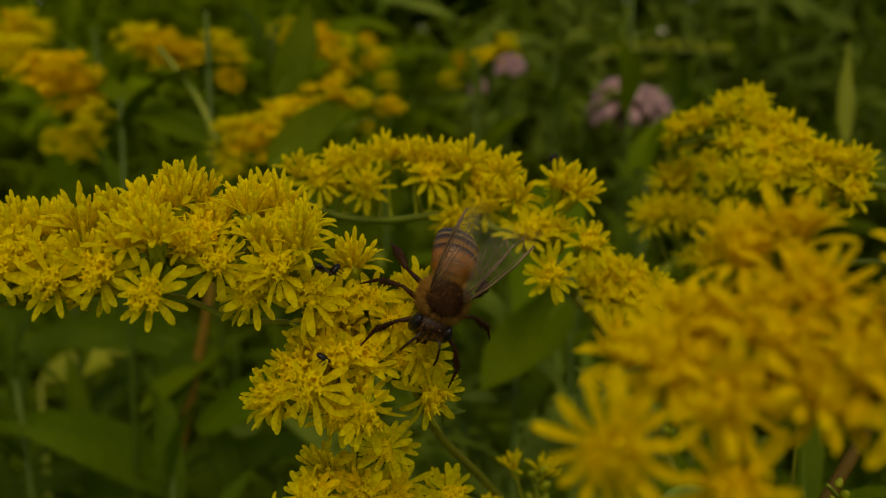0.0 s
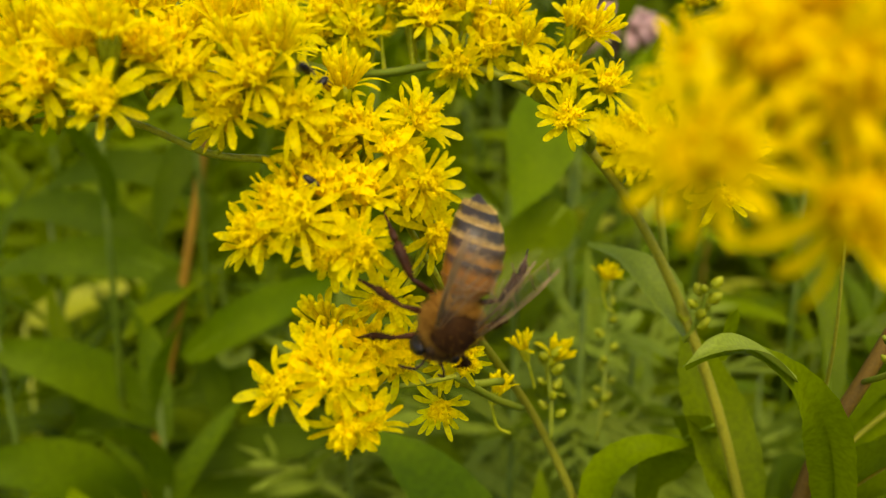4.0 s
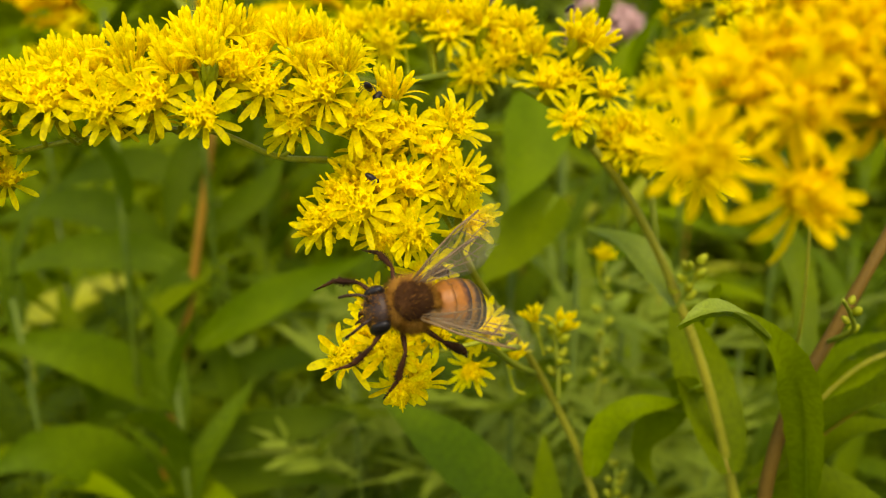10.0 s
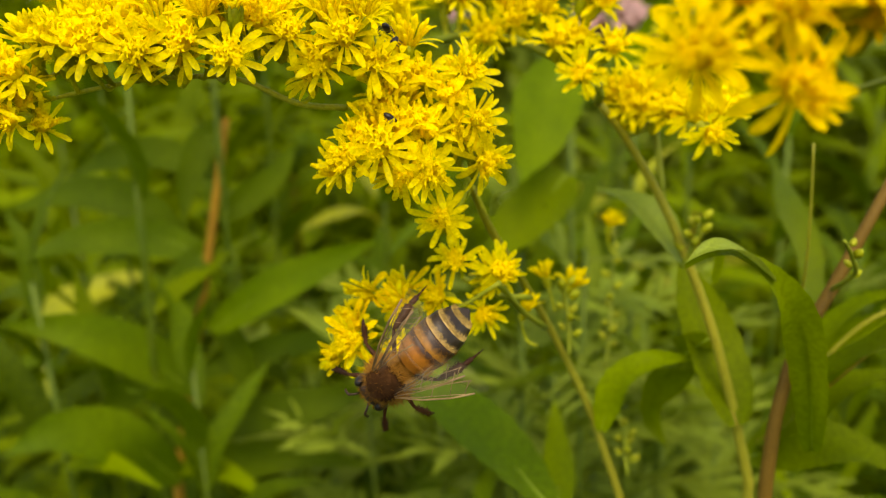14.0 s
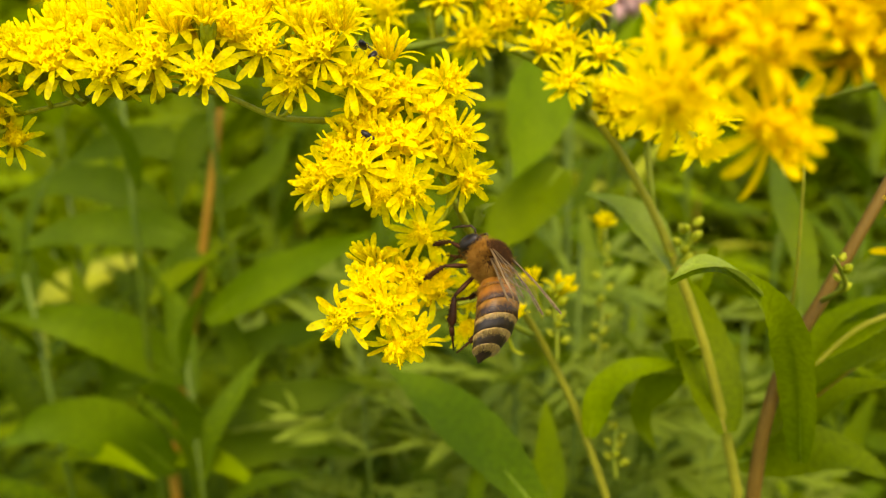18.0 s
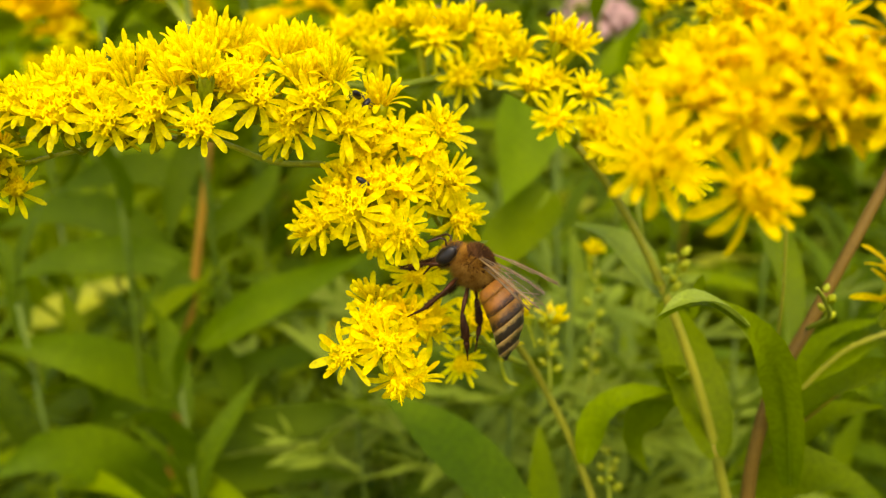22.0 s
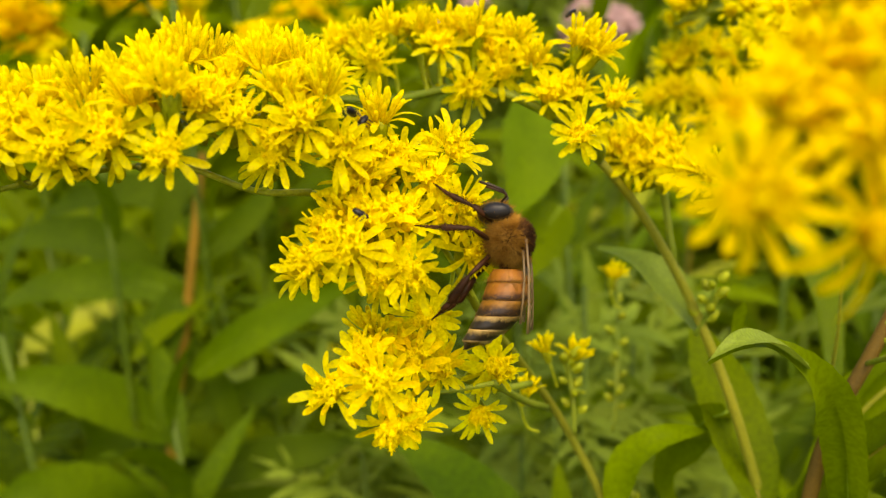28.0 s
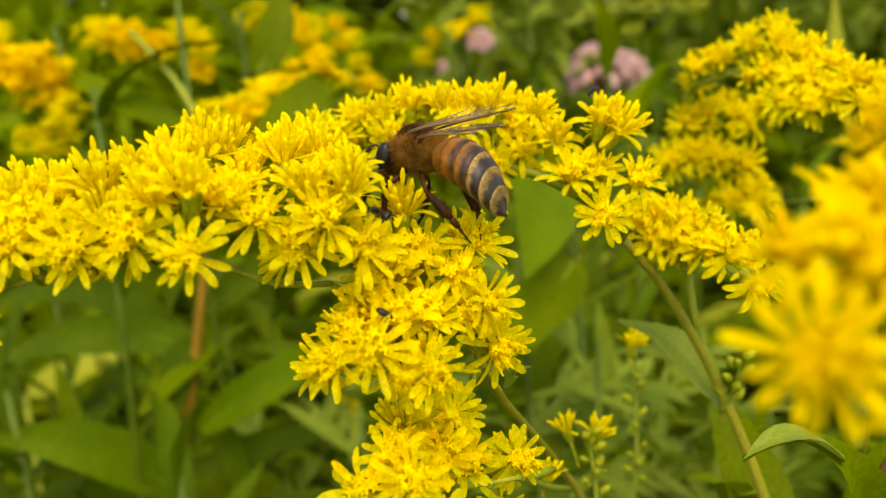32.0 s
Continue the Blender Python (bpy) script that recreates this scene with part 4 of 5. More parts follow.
for pts in ([(59.5, 359.8, 79.0), (82.2, 359.8, 83.5), (116.4, 359.8, 82.3)], [(67.4, 392.5, 64.6), (81.3, 376.1, 71.1), (89.1, 359.8, 74.4)]):
    bud_twig(green_top, pts, 26, 1.7, 0.0012)
blade_owner = thing("grass_tuft", Vector((0.11, 0.26, 0.0)), "upright pale green grass blade", "grass")
leaf(blade_owner, [(121.7, 261.7, 32.0), (121.7, 261.7, 46.7), (122.7, 261.7, 63.1)], 5.0, 0.2, (0, -1, 0), PALE_LEAF, "", None)
leaf_pale = thing("goldenrod_plant", Vector((-0.235, 0.42, 0.0)), "leafy goldenrod with one yellowing leaf", "plant", "goldenrod plants")
stem(leaf_pale, [W((-203, 438, -68)), Vector((-0.22, 0.42, 0.4)), Vector((-0.235, 0.42, -0.01))], 0.001, 0.002)
leaf(leaf_pale, [(-203.0, 441.6, -67.5), (-182.0, 457.9, -58.3), (-154.0, 466.1, -48.4)], 18.0, 0.2, (0.2, -1, 0.8), PALE_LEAF, "yellowing leaf")
deep = thing("goldenrod_plant", Vector((0.07, 0.26, 0.0)), "leafy goldenrod shoot with a broad upright leaf", "plant", "goldenrod plants")
stem(deep, [W([(30.0, 204.4, 14.0), (24.0, 196.2, 3.9), (19.5, 188.1, -6.7), (15.9, 179.9, -15.3)][0]), Vector((0.06, 0.24, 0.5)), Vector((0.07, 0.26, -0.01))], 0.0004, 0.002, DEEP_STALK)
leaf(deep, [(30.0, 204.4, 14.0), (24.0, 196.2, 3.9), (19.5, 188.1, -6.7), (15.9, 179.9, -15.3)], 16.0, 0.3, (0.25, -0.8, 0.6), MID_LEAF)
leaf(deep, [(28.2, 196.2, -13.0), (21.5, 191.3, -20.5), (14.7, 188.1, -26.5), (9.2, 183.2, -32.2)], 15.0, 0.3, (-0.2, -0.8, 0.6), LEAF)
leaf(deep, [(37.3, 212.6, -45.5), (36.2, 209.3, -36.6), (34.9, 206.1, -28.0), (34.4, 204.4, -22.4)], 5.0, 0.3, (0.2, -0.8, 0.5), LIGHT_LEAF, "light narrow leaf")

# Cut-leaved herb with narrow greyish lobes among the stalks
def cut_leaf(k):
    """A leaf of unit length split into narrow pointed lobes."""
    r, bm = random.Random(700 + k), bmesh.new()

    def lobe(a, d, length, width):
        side = Vector((-d.y, d.x, 0)).normalized()
        rows = []
        for u, w in ((0, 0.4), (0.35, 1.0), (0.7, 0.8), (1.0, 0.06)):
            c = a + d * length * u + Vector((0, 0, -0.22 * length * u * u))
            rows.append([bm.verts.new(c + side * width * w * q + Vector((0, 0, 0.3 * width * abs(q)))) for q in (-1, 0, 1)])
        for p, q in zip(rows, rows[1:]):
            for i in (0, 1):
                bm.faces.new((p[i], p[i + 1], q[i + 1], q[i]))

    lobe(Vector(), Vector((1, 0, 0)), 1.0, 0.045)
    for i in range(r.randint(3, 4)):
        u = 0.25 + 0.17 * i
        for sd in (-1, 1):
            a = radians(r.uniform(30, 50)) * sd
            lobe(Vector((u, 0, -0.2 * u * u)), Vector((math.cos(a), math.sin(a), r.uniform(-0.1, 0.3))), r.uniform(0.32, 0.52) * (1.15 - 0.5 * u), r.uniform(0.035, 0.055))
    return mesh_of(bm, "leaf", GREY_LEAF)


CUT_LEAVES = [cut_leaf(k) for k in range(5)]
for x, y, top in ((-23, 225, -49), (18, 204, -43), (32, 195, -31), (49, 223, -49), (25, 203, -62), (57, 222, -60), (-3, 228, -77), (-36, 251, -79), (77, 236, -76), (-53, 276, -60), (13, 248, -66), (-12, 291, -42), (41, 237, -78), (93, 256, -61)):
    head = W((x, y, top))
    foot = Vector((head.x + rng.uniform(-0.03, 0.03), head.y + rng.uniform(0, 0.04), -0.01))
    herb = thing("leafy_herb", foot + Vector((0, 0, 0.01)), "leafy herb with narrow cut greyish green leaves", "plant", "cut-leaved herbs")
    stem(herb, smooth_line([head, head.lerp(foot, 0.4) + Vector((0.004, 0, 0)), foot], 5), 0.0006, 0.0018, DEEP_STALK)
    for k in range(24):
        u = 0.26 * (k + rng.random()) / 24
        m = Matrix.Translation(head.lerp(foot, u) - herb.location) @ Matrix.Rotation(2.4 * k + rng.uniform(-0.4, 0.4), 4, "Z") @ Matrix.Rotation(-radians(rng.uniform(0, 55)), 4, "Y") @ Matrix.Rotation(rng.uniform(-0.6, 0.6), 4, "X") @ Matrix.Scale(rng.uniform(0.026, 0.046), 4)
        part("leaf", rng.choice(CUT_LEAVES), None, herb, "", m)

# Leafy stalks that fill the stand
for x, y, top in ((62, 262, 22), (88, 285, 30), (48, 300, 12), (104, 250, -2), (51, 400, 92), (92, 410, 86), (24, 430, 98), (70, 440, 70)):
    tall_stalk(x, y, top, "young leafy goldenrod stalk with light green leaves", 20, 0.01, 0.30, False, 0.7, 0.0, 0.12)
spots = random.Random(11)
for k in range(46):
    y = 215 + 620 * (k / 46) ** 1.25 + spots.uniform(-12, 12)
    x = spots.uniform(-1, 1) * (0.62 * y + 35)
    top = spots.uniform(-0.26, 0.0) * y - 8 if y < 420 else spots.uniform(-0.15, 0.2) * y
    tall_stalk(x, y, top, "leafy goldenrod stalk in the dense green stand", 30 if y < 420 else 22, spots.uniform(-0.03, 0.03), 0.34, spots.random() < 0.1, 0.95 if y < 420 else 1.15)

# Pink flowers among the leaves
PINKS = [(87.0, 425.2, 66.0, 1.7), (44.9, 621.5, 129.0, 1.3), (101.0, 440.0, 66.0, 1.5), (26.3, 686.9, 128.1, 0.9)]
for x, y, z, size in PINKS:
    c = W((x, y, z))
    owner = thing("pink_flower", Vector((c.x, c.y, 0.0)), "small pink flower head on a thin stem", "flower", "pink flowers")
    stem(owner, [c, c.lerp(Vector((c.x, c.y, 0)), 0.5), Vector((c.x, c.y, -0.01))], 0.0006, 0.0009, DEEP_STALK)
    for k in range(26):
        a, h = 2.4 * k, 1 - k / 26
        bm = bmesh.new()
        bmesh.ops.create_icosphere(bm, subdivisions=1, radius=0.0034 * size)
        bmesh.ops.scale(bm, vec=(1.3, 0.7, 0.5), verts=bm.verts)
        rad = 0.0075 * size * math.sqrt(max(0.02, 1 - h * h))
        part("petal", bm, PINK, owner, "", Matrix.Translation(c - owner.location + Vector((rad * math.cos(a), rad * math.sin(a), 0.010 * size * h))) @ Matrix.Rotation(a, 4, "Z") @ Matrix.Rotation(0.9 - h, 4, "Y"))


def foliage(name, label, count, box, sizes, seed, material):
    """Far leaves, too many to count, joined into one mesh."""
    r = np.random.RandomState(seed)
    shape = [(0, 0, 0), (0.35, 0.09, 0.05), (0.35, -0.09, 0.05), (0.7, 0.075, 0.0), (0.7, -0.075, 0.0), (1, 0, -0.12)]
    faces = [(0, 2, 1), (1, 2, 4, 3), (3, 4, 5)]
    V, F = [], []
    base = np.array(shape)
    for i in range(count):
        p = np.array([r.uniform(*box[k]) for k in range(3)])
        # ragged ends and an uneven top
        if abs(p[0]) > 0.75 * box[0][1]:
            p[0] *= r.uniform(0.8, 1.5)
        p[1] += 0.12 * math.sin(7 * p[0]) + r.normal(0, 0.03) if p[1] > 0.6 else 0.0
        top = 0.86 + 0.14 * math.sin(9 * p[0] + 4 * p[1])
        p[2] = box[2][0] + (p[2] - box[2][0]) * top
        a, e, s = r.uniform(0, 6.283), r.uniform(-0.5, 1.0), r.uniform(*sizes)
        m = np.array((Matrix.Rotation(a, 3, "Z") @ Matrix.Rotation(-e, 3, "Y") @ Matrix.Rotation(r.uniform(-0.8, 0.8), 3, "X")))
        V += (base @ m.T * s + p).tolist()
        F += [tuple(6 * i + q for q in f) for f in faces]
    me = bpy.data.meshes.new(name)
    me.from_pydata(V, [], F)
    me.materials.append(material)
    me.shade_smooth()
    return tagged(new(name, me), label, "foliage", kind="stuff")


foliage("meadow_foliage", "dense green leaves of the stand behind", 20000, ((-1.2, 1.2), (0.5, 1.5), (0.2, 0.93)), (0.05, 0.10), 3, LEAF)
foliage("shrub_foliage", "lit green leaves of shrubs behind the stand", 4500, ((-1.3, 0.0), (1.0, 1.5), (0.6, 1.12)), (0.05, 0.12), 9, LEAF)
foliage("shrub_foliage", "pale greyish green leaves of shrubs behind the stand", 5500, ((0.0, 1.3), (0.9, 1.45), (0.6, 1.14)), (0.04, 0.10), 12, GREY_LEAF)
# shade at the bottom of the stand is put into these leaves' dark colour
foliage("low_foliage", "green leaves low in the stand, coloured dark for shade", 3500, ((-0.6, 0.6), (0.16, 0.8), (0.25, 0.72)), (0.04, 0.09), 4, DARK_LEAF)
foliage("hedge_foliage", "dark hedge leaves beyond the flower stand", 46000, ((-1.7, 1.7), (1.5, 2.4), (0.2, 1.5)), (0.06, 0.15), 5, DARK_LEAF)
for k, (label, box) in enumerate((("leaves of the meadow where the path ends", ((-2.6, 2.6), (-2.6, -0.35), (0.0, 0.8))), ("leaves of the meadow beside the flower stand", ((-3.0, -1.0), (-1.5, 2.6), (0.0, 0.85))), ("leaves of the meadow along the hedge", ((1.0, 3.0), (-1.5, 2.6), (0.0, 0.85))))):
    foliage("side_foliage", label, 7000, box, (0.06, 0.13), 6 + k, LEAF)


# ---- tiny dark beetles on the heads ----
for k, p in enumerate(((-8.4, 68.8, -12.2), (-8.4, 66.5, -4.9), (13.1, 94.2, 7.2), (-8.0, 71.5, -5.1))):
    beetle = thing("small_beetle", W(p), "tiny dark beetle on a yellow flower head", "beetle", "small beetles")
    turn = Matrix.Rotation(1.3 * k, 4, "Z") @ Matrix.Rotation(0.6, 4, "Y")
    bm = bmesh.new()
    lathe(bm, [(-0.0007, 0.00005), (-0.0006, 0.00024), (-0.0002, 0.00036), (0.0002, 0.00034), (0.00036, 0.0002)], 10, 0.75, "x")
    part("wing_case", bm, EYE_BLACK, beetle, "", turn)
    bm = bmesh.new()
    lathe(bm, [(0.00034, 0.00022), (0.00046, 0.00026), (0.0006, 0.00018), (0.0007, 0.00004)], 8, 0.8, "x")
    part("head", bm, CUTICLE, beetle, "", turn)
    for j in range(6):
        sd, x = (-1 if j % 2 else 1), 0.0003 - 0.0003 * (j // 2)
        bm = bmesh.new()
        tube(bm, [Vector((x, 0.0002 * sd, -0.0001)), Vector((x, 0.0005 * sd, 0.0)), Vector((x - 0.0001, 0.0007 * sd, -0.0004))], 0.00004, 4)
        part("leg", bm, CUTICLE, beetle, "", turn)


# ---- the honeybee: x ahead, z its back, millimetres ----
MM = 0.00112
bee = thing("honeybee", (0, 0, 0), "brown furry honeybee with a striped amber abdomen, feeding", "bee")


def fur(bm_src, count, length, seed, name, material, parent, lean=(-0.5, 0, 0.2)):
    """Fine hairs standing on a closed mesh."""
    r = random.Random(seed)
    bm_src.faces.ensure_lookup_table()
    bm_src.normal_update()
    faces = list(bm_src.faces)
    areas = [f.calc_area() for f in faces]
    bm = bmesh.new()
    for f in r.choices(faces, areas, k=count):
        vs = [v.co for v in f.verts]
        a, b = r.random(), r.random()
        if len(vs) == 4:
            p = vs[0].lerp(vs[1], a).lerp(vs[3].lerp(vs[2], a), b)
        else:
            k = r.randrange(1, len(vs) - 1)
            a, b = (a, b) if a + b < 1 else (1 - a, 1 - b)
            p = vs[0] + (vs[k] - vs[0]) * a + (vs[k + 1] - vs[0]) * b
        d = (f.normal + Vector(lean) * 0.6 + Vector((r.uniform(-1, 1), r.uniform(-1, 1), r.uniform(-1, 1))) * 0.35).normalized()
        u = d.orthogonal().normalized() * 0.026 * MM
        v = d.cross(u)
        h = length * r.uniform(0.6, 1.25) * MM
        base = [bm.verts.new(p + q) for q in (u, -0.5 * u + 0.87 * v, -0.5 * u - 0.87 * v)]
        tip = bm.verts.new(p + d * h)
        for i in range(3):
            bm.faces.new((base[i], base[(i + 1) % 3], tip))
    return part(name, bm, material, parent)


def blob(scale, place, seg=18):
    bm = bmesh.new()
    bmesh.ops.create_uvsphere(bm, u_segments=seg, v_segments=seg // 2 + 2, radius=MM)
    bmesh.ops.scale(bm, vec=scale, verts=bm.verts)
    bmesh.ops.translate(bm, vec=Vector(place) * MM, verts=bm.verts)
    return bm


# thorax
bm = blob((1.5, 1.5, 1.4), (1.75, 0, 0.2), 26)
hair_src = bm.copy()
thorax = part("thorax", bm, PELT, bee, "dark thorax under golden brown fur")
fur(hair_src, 500, 0.5, 1, "fur", FUR_DARK, thorax)
bmesh.ops.delete(hair_src, geom=[f for f in hair_src.faces if f.calc_center_median().z > 0.75 * MM and abs(f.calc_center_median().y) < 1.15 * MM and f.calc_center_median().x > 0.9 * MM], context="FACES")
fur(hair_src, 4500, 0.7, 5, "side_fur", FUR, thorax)
fur(hair_src, 1500, 0.95, 6, "long_fur", FUR, thorax)
hair_src.free()
# a darker saddle of short hair on the back
bm = blob((1.32, 1.28, 0.85), (1.95, 0, 0.92), 22)
part("back_shield", bm.copy(), PELT, thorax)
fur(bm, 2600, 0.34, 2, "saddle_fur", FUR_DARK, thorax)
fur(bm, 90, 0.4, 8, "saddle_fringe", FUR, thorax)
bm.free()
# head
bm = blob((0.85, 1.5, 1.35), (4.35, 0, -0.45))
hair_src = bm.copy()
bee_head = part("head", bm, CUTICLE, bee, "dark triangular head", Matrix.Translation((-0.6 * MM, 0, -0.45 * MM)))
fur(hair_src, 350, 0.36, 3, "face_fur", FUR, bee_head, (0.2, 0, 0.2))
hair_src.free()
for s in (-1, 1):
    part("compound_eye", blob((0.62, 0.48, 1.08), (4.45, 1.2 * s, -0.3), 14), EYE_BLACK, bee_head, "glossy black compound eye")
    bm = bmesh.new()
    tube(bm, [Vector(q) * MM for q in ((5.0, 0.4 * s, -0.1), (5.5, 0.8 * s, 0.4), (5.9, 1.0 * s, 0.2), (6.3, 1.3 * s, -0.8), (6.5, 1.4 * s, -1.5))], [0.09 * MM, 0.085 * MM, 0.11 * MM, 0.11 * MM, 0.09 * MM], 6)
    part("antenna", bm, CUTICLE, bee_head)
    bm = bmesh.new()
    tube(bm, [Vector(q) * MM for q in ((4.6, 0.35 * s, -1.4), (4.9, 0.3 * s, -1.9), (4.9, 0.1 * s, -2.3))], [0.2 * MM, 0.17 * MM, 0.05 * MM], 6)
    part("mandible", bm, LEG_BROWN, bee_head)
bm = bmesh.new()
tube(bm, [Vector(q) * MM for q in ((4.5, 0, -1.5), (4.7, 0, -2.4), (4.6, 0, -3.4))], [0.2 * MM, 0.14 * MM, 0.06 * MM], 6)
part("proboscis", bm, LEG_BROWN, bee_head)
# abdomen: six overlapping rings that bow downward
spine = [(-0.2, 0.0, 1.2), (-1.05, 0.05, 1.62), (-2.3, -0.12, 1.80), (-3.4, -0.58, 1.79), (-4.35, -1.22, 1.60), (-5.15, -2.02, 1.2), (-5.85, -2.9, 0.2)]
BANDS = [BAND_ORANGE, BAND_ORANGE, BAND_AMBER, BAND_TAN, BAND_TAN, BAND_TIP]
abdomen = part("abdomen", blob((0.55, 0.6, 0.6), (0.1, 0, -0.05), 10), CUTICLE, bee, "amber abdomen with dark bands")
for k in range(6):
    (x0, z0, r0), (x1, z1, r1) = spine[k], spine[k + 1]
    x_mid = [(0.0, r0 * 0.96), (0.12, r0 * 1.0), (0.4, r0 * 0.57 + r1 * 0.45), (0.75, r0 * 0.26 + r1 * 0.77), (1.0, r1 * 1.04), (1.1, r1 * 0.97)]
    bm = bmesh.new()
    lathe(bm, [((x1 - x0) * u * MM, r * MM) for u, r in x_mid], 26, 0.9, "x")
    for v in bm.verts:
        v.co.z += (z1 - z0) * (v.co.x / ((x1 - x0) * MM)) * MM
    hair_src = bm.copy()
    seg = part("abdomen_segment", bm, BANDS[k], abdomen, "", Matrix.Translation((x0 * MM, 0, z0 * MM)))
    if k > 2:
        # a felt of cream hair along the front of the rear rings
        bmesh.ops.delete(hair_src, geom=[f for f in hair_src.faces if f.calc_center_median().x < 0.45 * (x1 - x0) * MM or len(f.verts) > 4], context="FACES")
        fur(hair_src, 900, 0.30, 20 + k, "hair_band", FUR_CREAM, seg, (-2.0, 0, 0))
    else:
        # golden hair on the waist and the flanks, a bare glossy back
        bald = [f for f in hair_src.faces if k and f.calc_center_median().z > 0.72 * r0 * MM]
        bmesh.ops.delete(hair_src, geom=bald, context="FACES")
        fur(hair_src, (1700, 1700, 1300)[k], (0.8, 0.6, 0.5)[k], 20 + k, "hair_band", FUR, seg, (-1.6, 0, 0))
        belly = [f for f in hair_src.faces if f.calc_center_median().z > -0.6 * MM]
        bmesh.ops.delete(hair_src, geom=belly, context="FACES")
        fur(hair_src, 500, 0.55, 40 + k, "belly_fur", FUR, seg, (-1.2, 0, -0.3))
    hair_src.free()


def wing(side, length, width, hind, name):
    """A clear wing along -x from its hinge, with veins as thin ribs; side 1 is the bee's left."""
    bm, top, bot = bmesh.new(), [], []
    n = 14
    lead = lambda u: 0.10 * width * math.sin(math.pi * u) + 0.02
    trail = lambda u: -width * (math.sin(math.pi * min(1, 0.06 + 0.90 * u ** 1.15)) ** 0.75) * (0.55 + 0.45 * u)
    row = []
    for i in range(n + 1):
        u = i / n
        a, b = lead(u), trail(u)
        z = 0.10 * math.sin(5 * u)
        row.append([bm.verts.new((-length * u * MM, side * (a + (b - a) * w) * MM, (z + 0.08 * math.sin(4 * w + 3 * u)) * MM)) for w in (0, 0.33, 0.66, 1)])
    for a, b in zip(row, row[1:]):
        for k in range(3):
            bm.faces.new((a[k], a[k + 1], b[k + 1], b[k]))
    ob = part(name, bm, MEMBRANE, bee, "clear veined wing")
    ob.visible_shadow = False
    veins = bmesh.new()
    q = lambda u, w: Vector((-length * u, side * (lead(u) + (trail(u) - lead(u)) * w), 0.10 * math.sin(5 * u) + 0.08 * math.sin(4 * w + 3 * u))) * MM
    lines = [[(0, 0), (0.3, 0), (0.6, 0), (0.85, 0.02)], [(0, 0.05), (0.3, 0.12), (0.55, 0.1), (0.75, 0.05)], [(0, 0.3), (0.3, 0.35), (0.6, 0.4), (0.85, 0.5)], [(0, 0.6), (0.25, 0.7), (0.5, 0.85)],
             [(0.4, 0.1), (0.45, 0.37)], [(0.6, 0.1), (0.65, 0.42), (0.7, 0.7)], [(0.3, 0.35), (0.35, 0.75)], [(0.75, 0.08), (0.82, 0.45)]]
    for i, line in enumerate(lines):
        tube(veins, [q(*p) for p in line], (0.085 if i < 1 else 0.034) * MM, 4)
    part("vein", veins, VEIN, ob)
    return ob


wing_fl, wing_fr = wing(1, 7.7, 3.1, False, "fore_wing"), wing(-1, 7.7, 3.1, False, "fore_wing")
wing_hl, wing_hr = wing(1, 6.0, 2.1, True, "hind_wing"), wing(-1, 6.0, 2.1, True, "hind_wing")


LEGS = []


def leg(side, root, knee, ankle, toe, thick, name):
    """Thigh, shin and foot, hinged at the root; the hind shin is a broad flattened paddle."""
    o = Vector((root[0], side * root[1], root[2])) * MM
    a, b, c = [Vector((x, side * y, z)) * MM - o for x, y, z in (knee, ankle, toe)]
    bm = bmesh.new()
    tube(bm, [Vector(), a * 0.5, a], [0.16 * MM, 0.21 * MM, 0.12 * MM], 8)
    ob = part(name, bm, LEG_BROWN, bee, "", Matrix.Translation(o))
    bm = bmesh.new()
    tube(bm, [a, a.lerp(b, 0.12), a.lerp(b, 0.45), a.lerp(b, 0.85), b], [0.11 * MM, 0.16 * thick * MM, 0.23 * thick * MM, 0.28 * thick * MM, 0.12 * MM], 8)
    hair_src = bm.copy()
    shin = part("shin", bm, LEG_BROWN, ob)
    fur(hair_src, 160, 0.28, 60 + len(LEGS), "leg_hair", FUR_DARK, shin, tuple((b - a).normalized() * 0.8))
    hair_src.free()
    bm = bmesh.new()
    d = c - b
    tube(bm, [b, b + d * 0.06, b + d * 0.36, b + d * 0.40, b + d * 0.43, b + d * 0.58, b + d * 0.62, b + d * 0.77, b + d * 0.81, c], [0.10 * MM, 0.19 * thick * MM, 0.17 * thick * MM, 0.07 * MM, 0.12 * MM, 0.11 * MM, 0.07 * MM, 0.10 * MM, 0.06 * MM, 0.05 * MM], 6)
    part("foot", bm, LEG_BROWN, ob)
    LEGS.append((ob, o, side))


for s in (-1, 1):
    leg(s, (3.2, 0.9, -1.1), (4.2, 2.5, -1.2), (5.0, 3.5, -2.6), (5.9, 3.7, -4.2), 0.8, "fore_leg")
    leg(s, (1.9, 1.0, -1.3), (2.1, 3.1, -1.0), (2.1, 4.5, -2.7), (2.4, 5.1, -4.5), 0.85, "middle_leg")
    leg(s, (0.7, 1.0, -1.2), (-0.5, 2.9, -1.1), (-2.5, 3.7, -2.3), (-3.9, 3.9, -4.2), 1.35, "hind_leg")

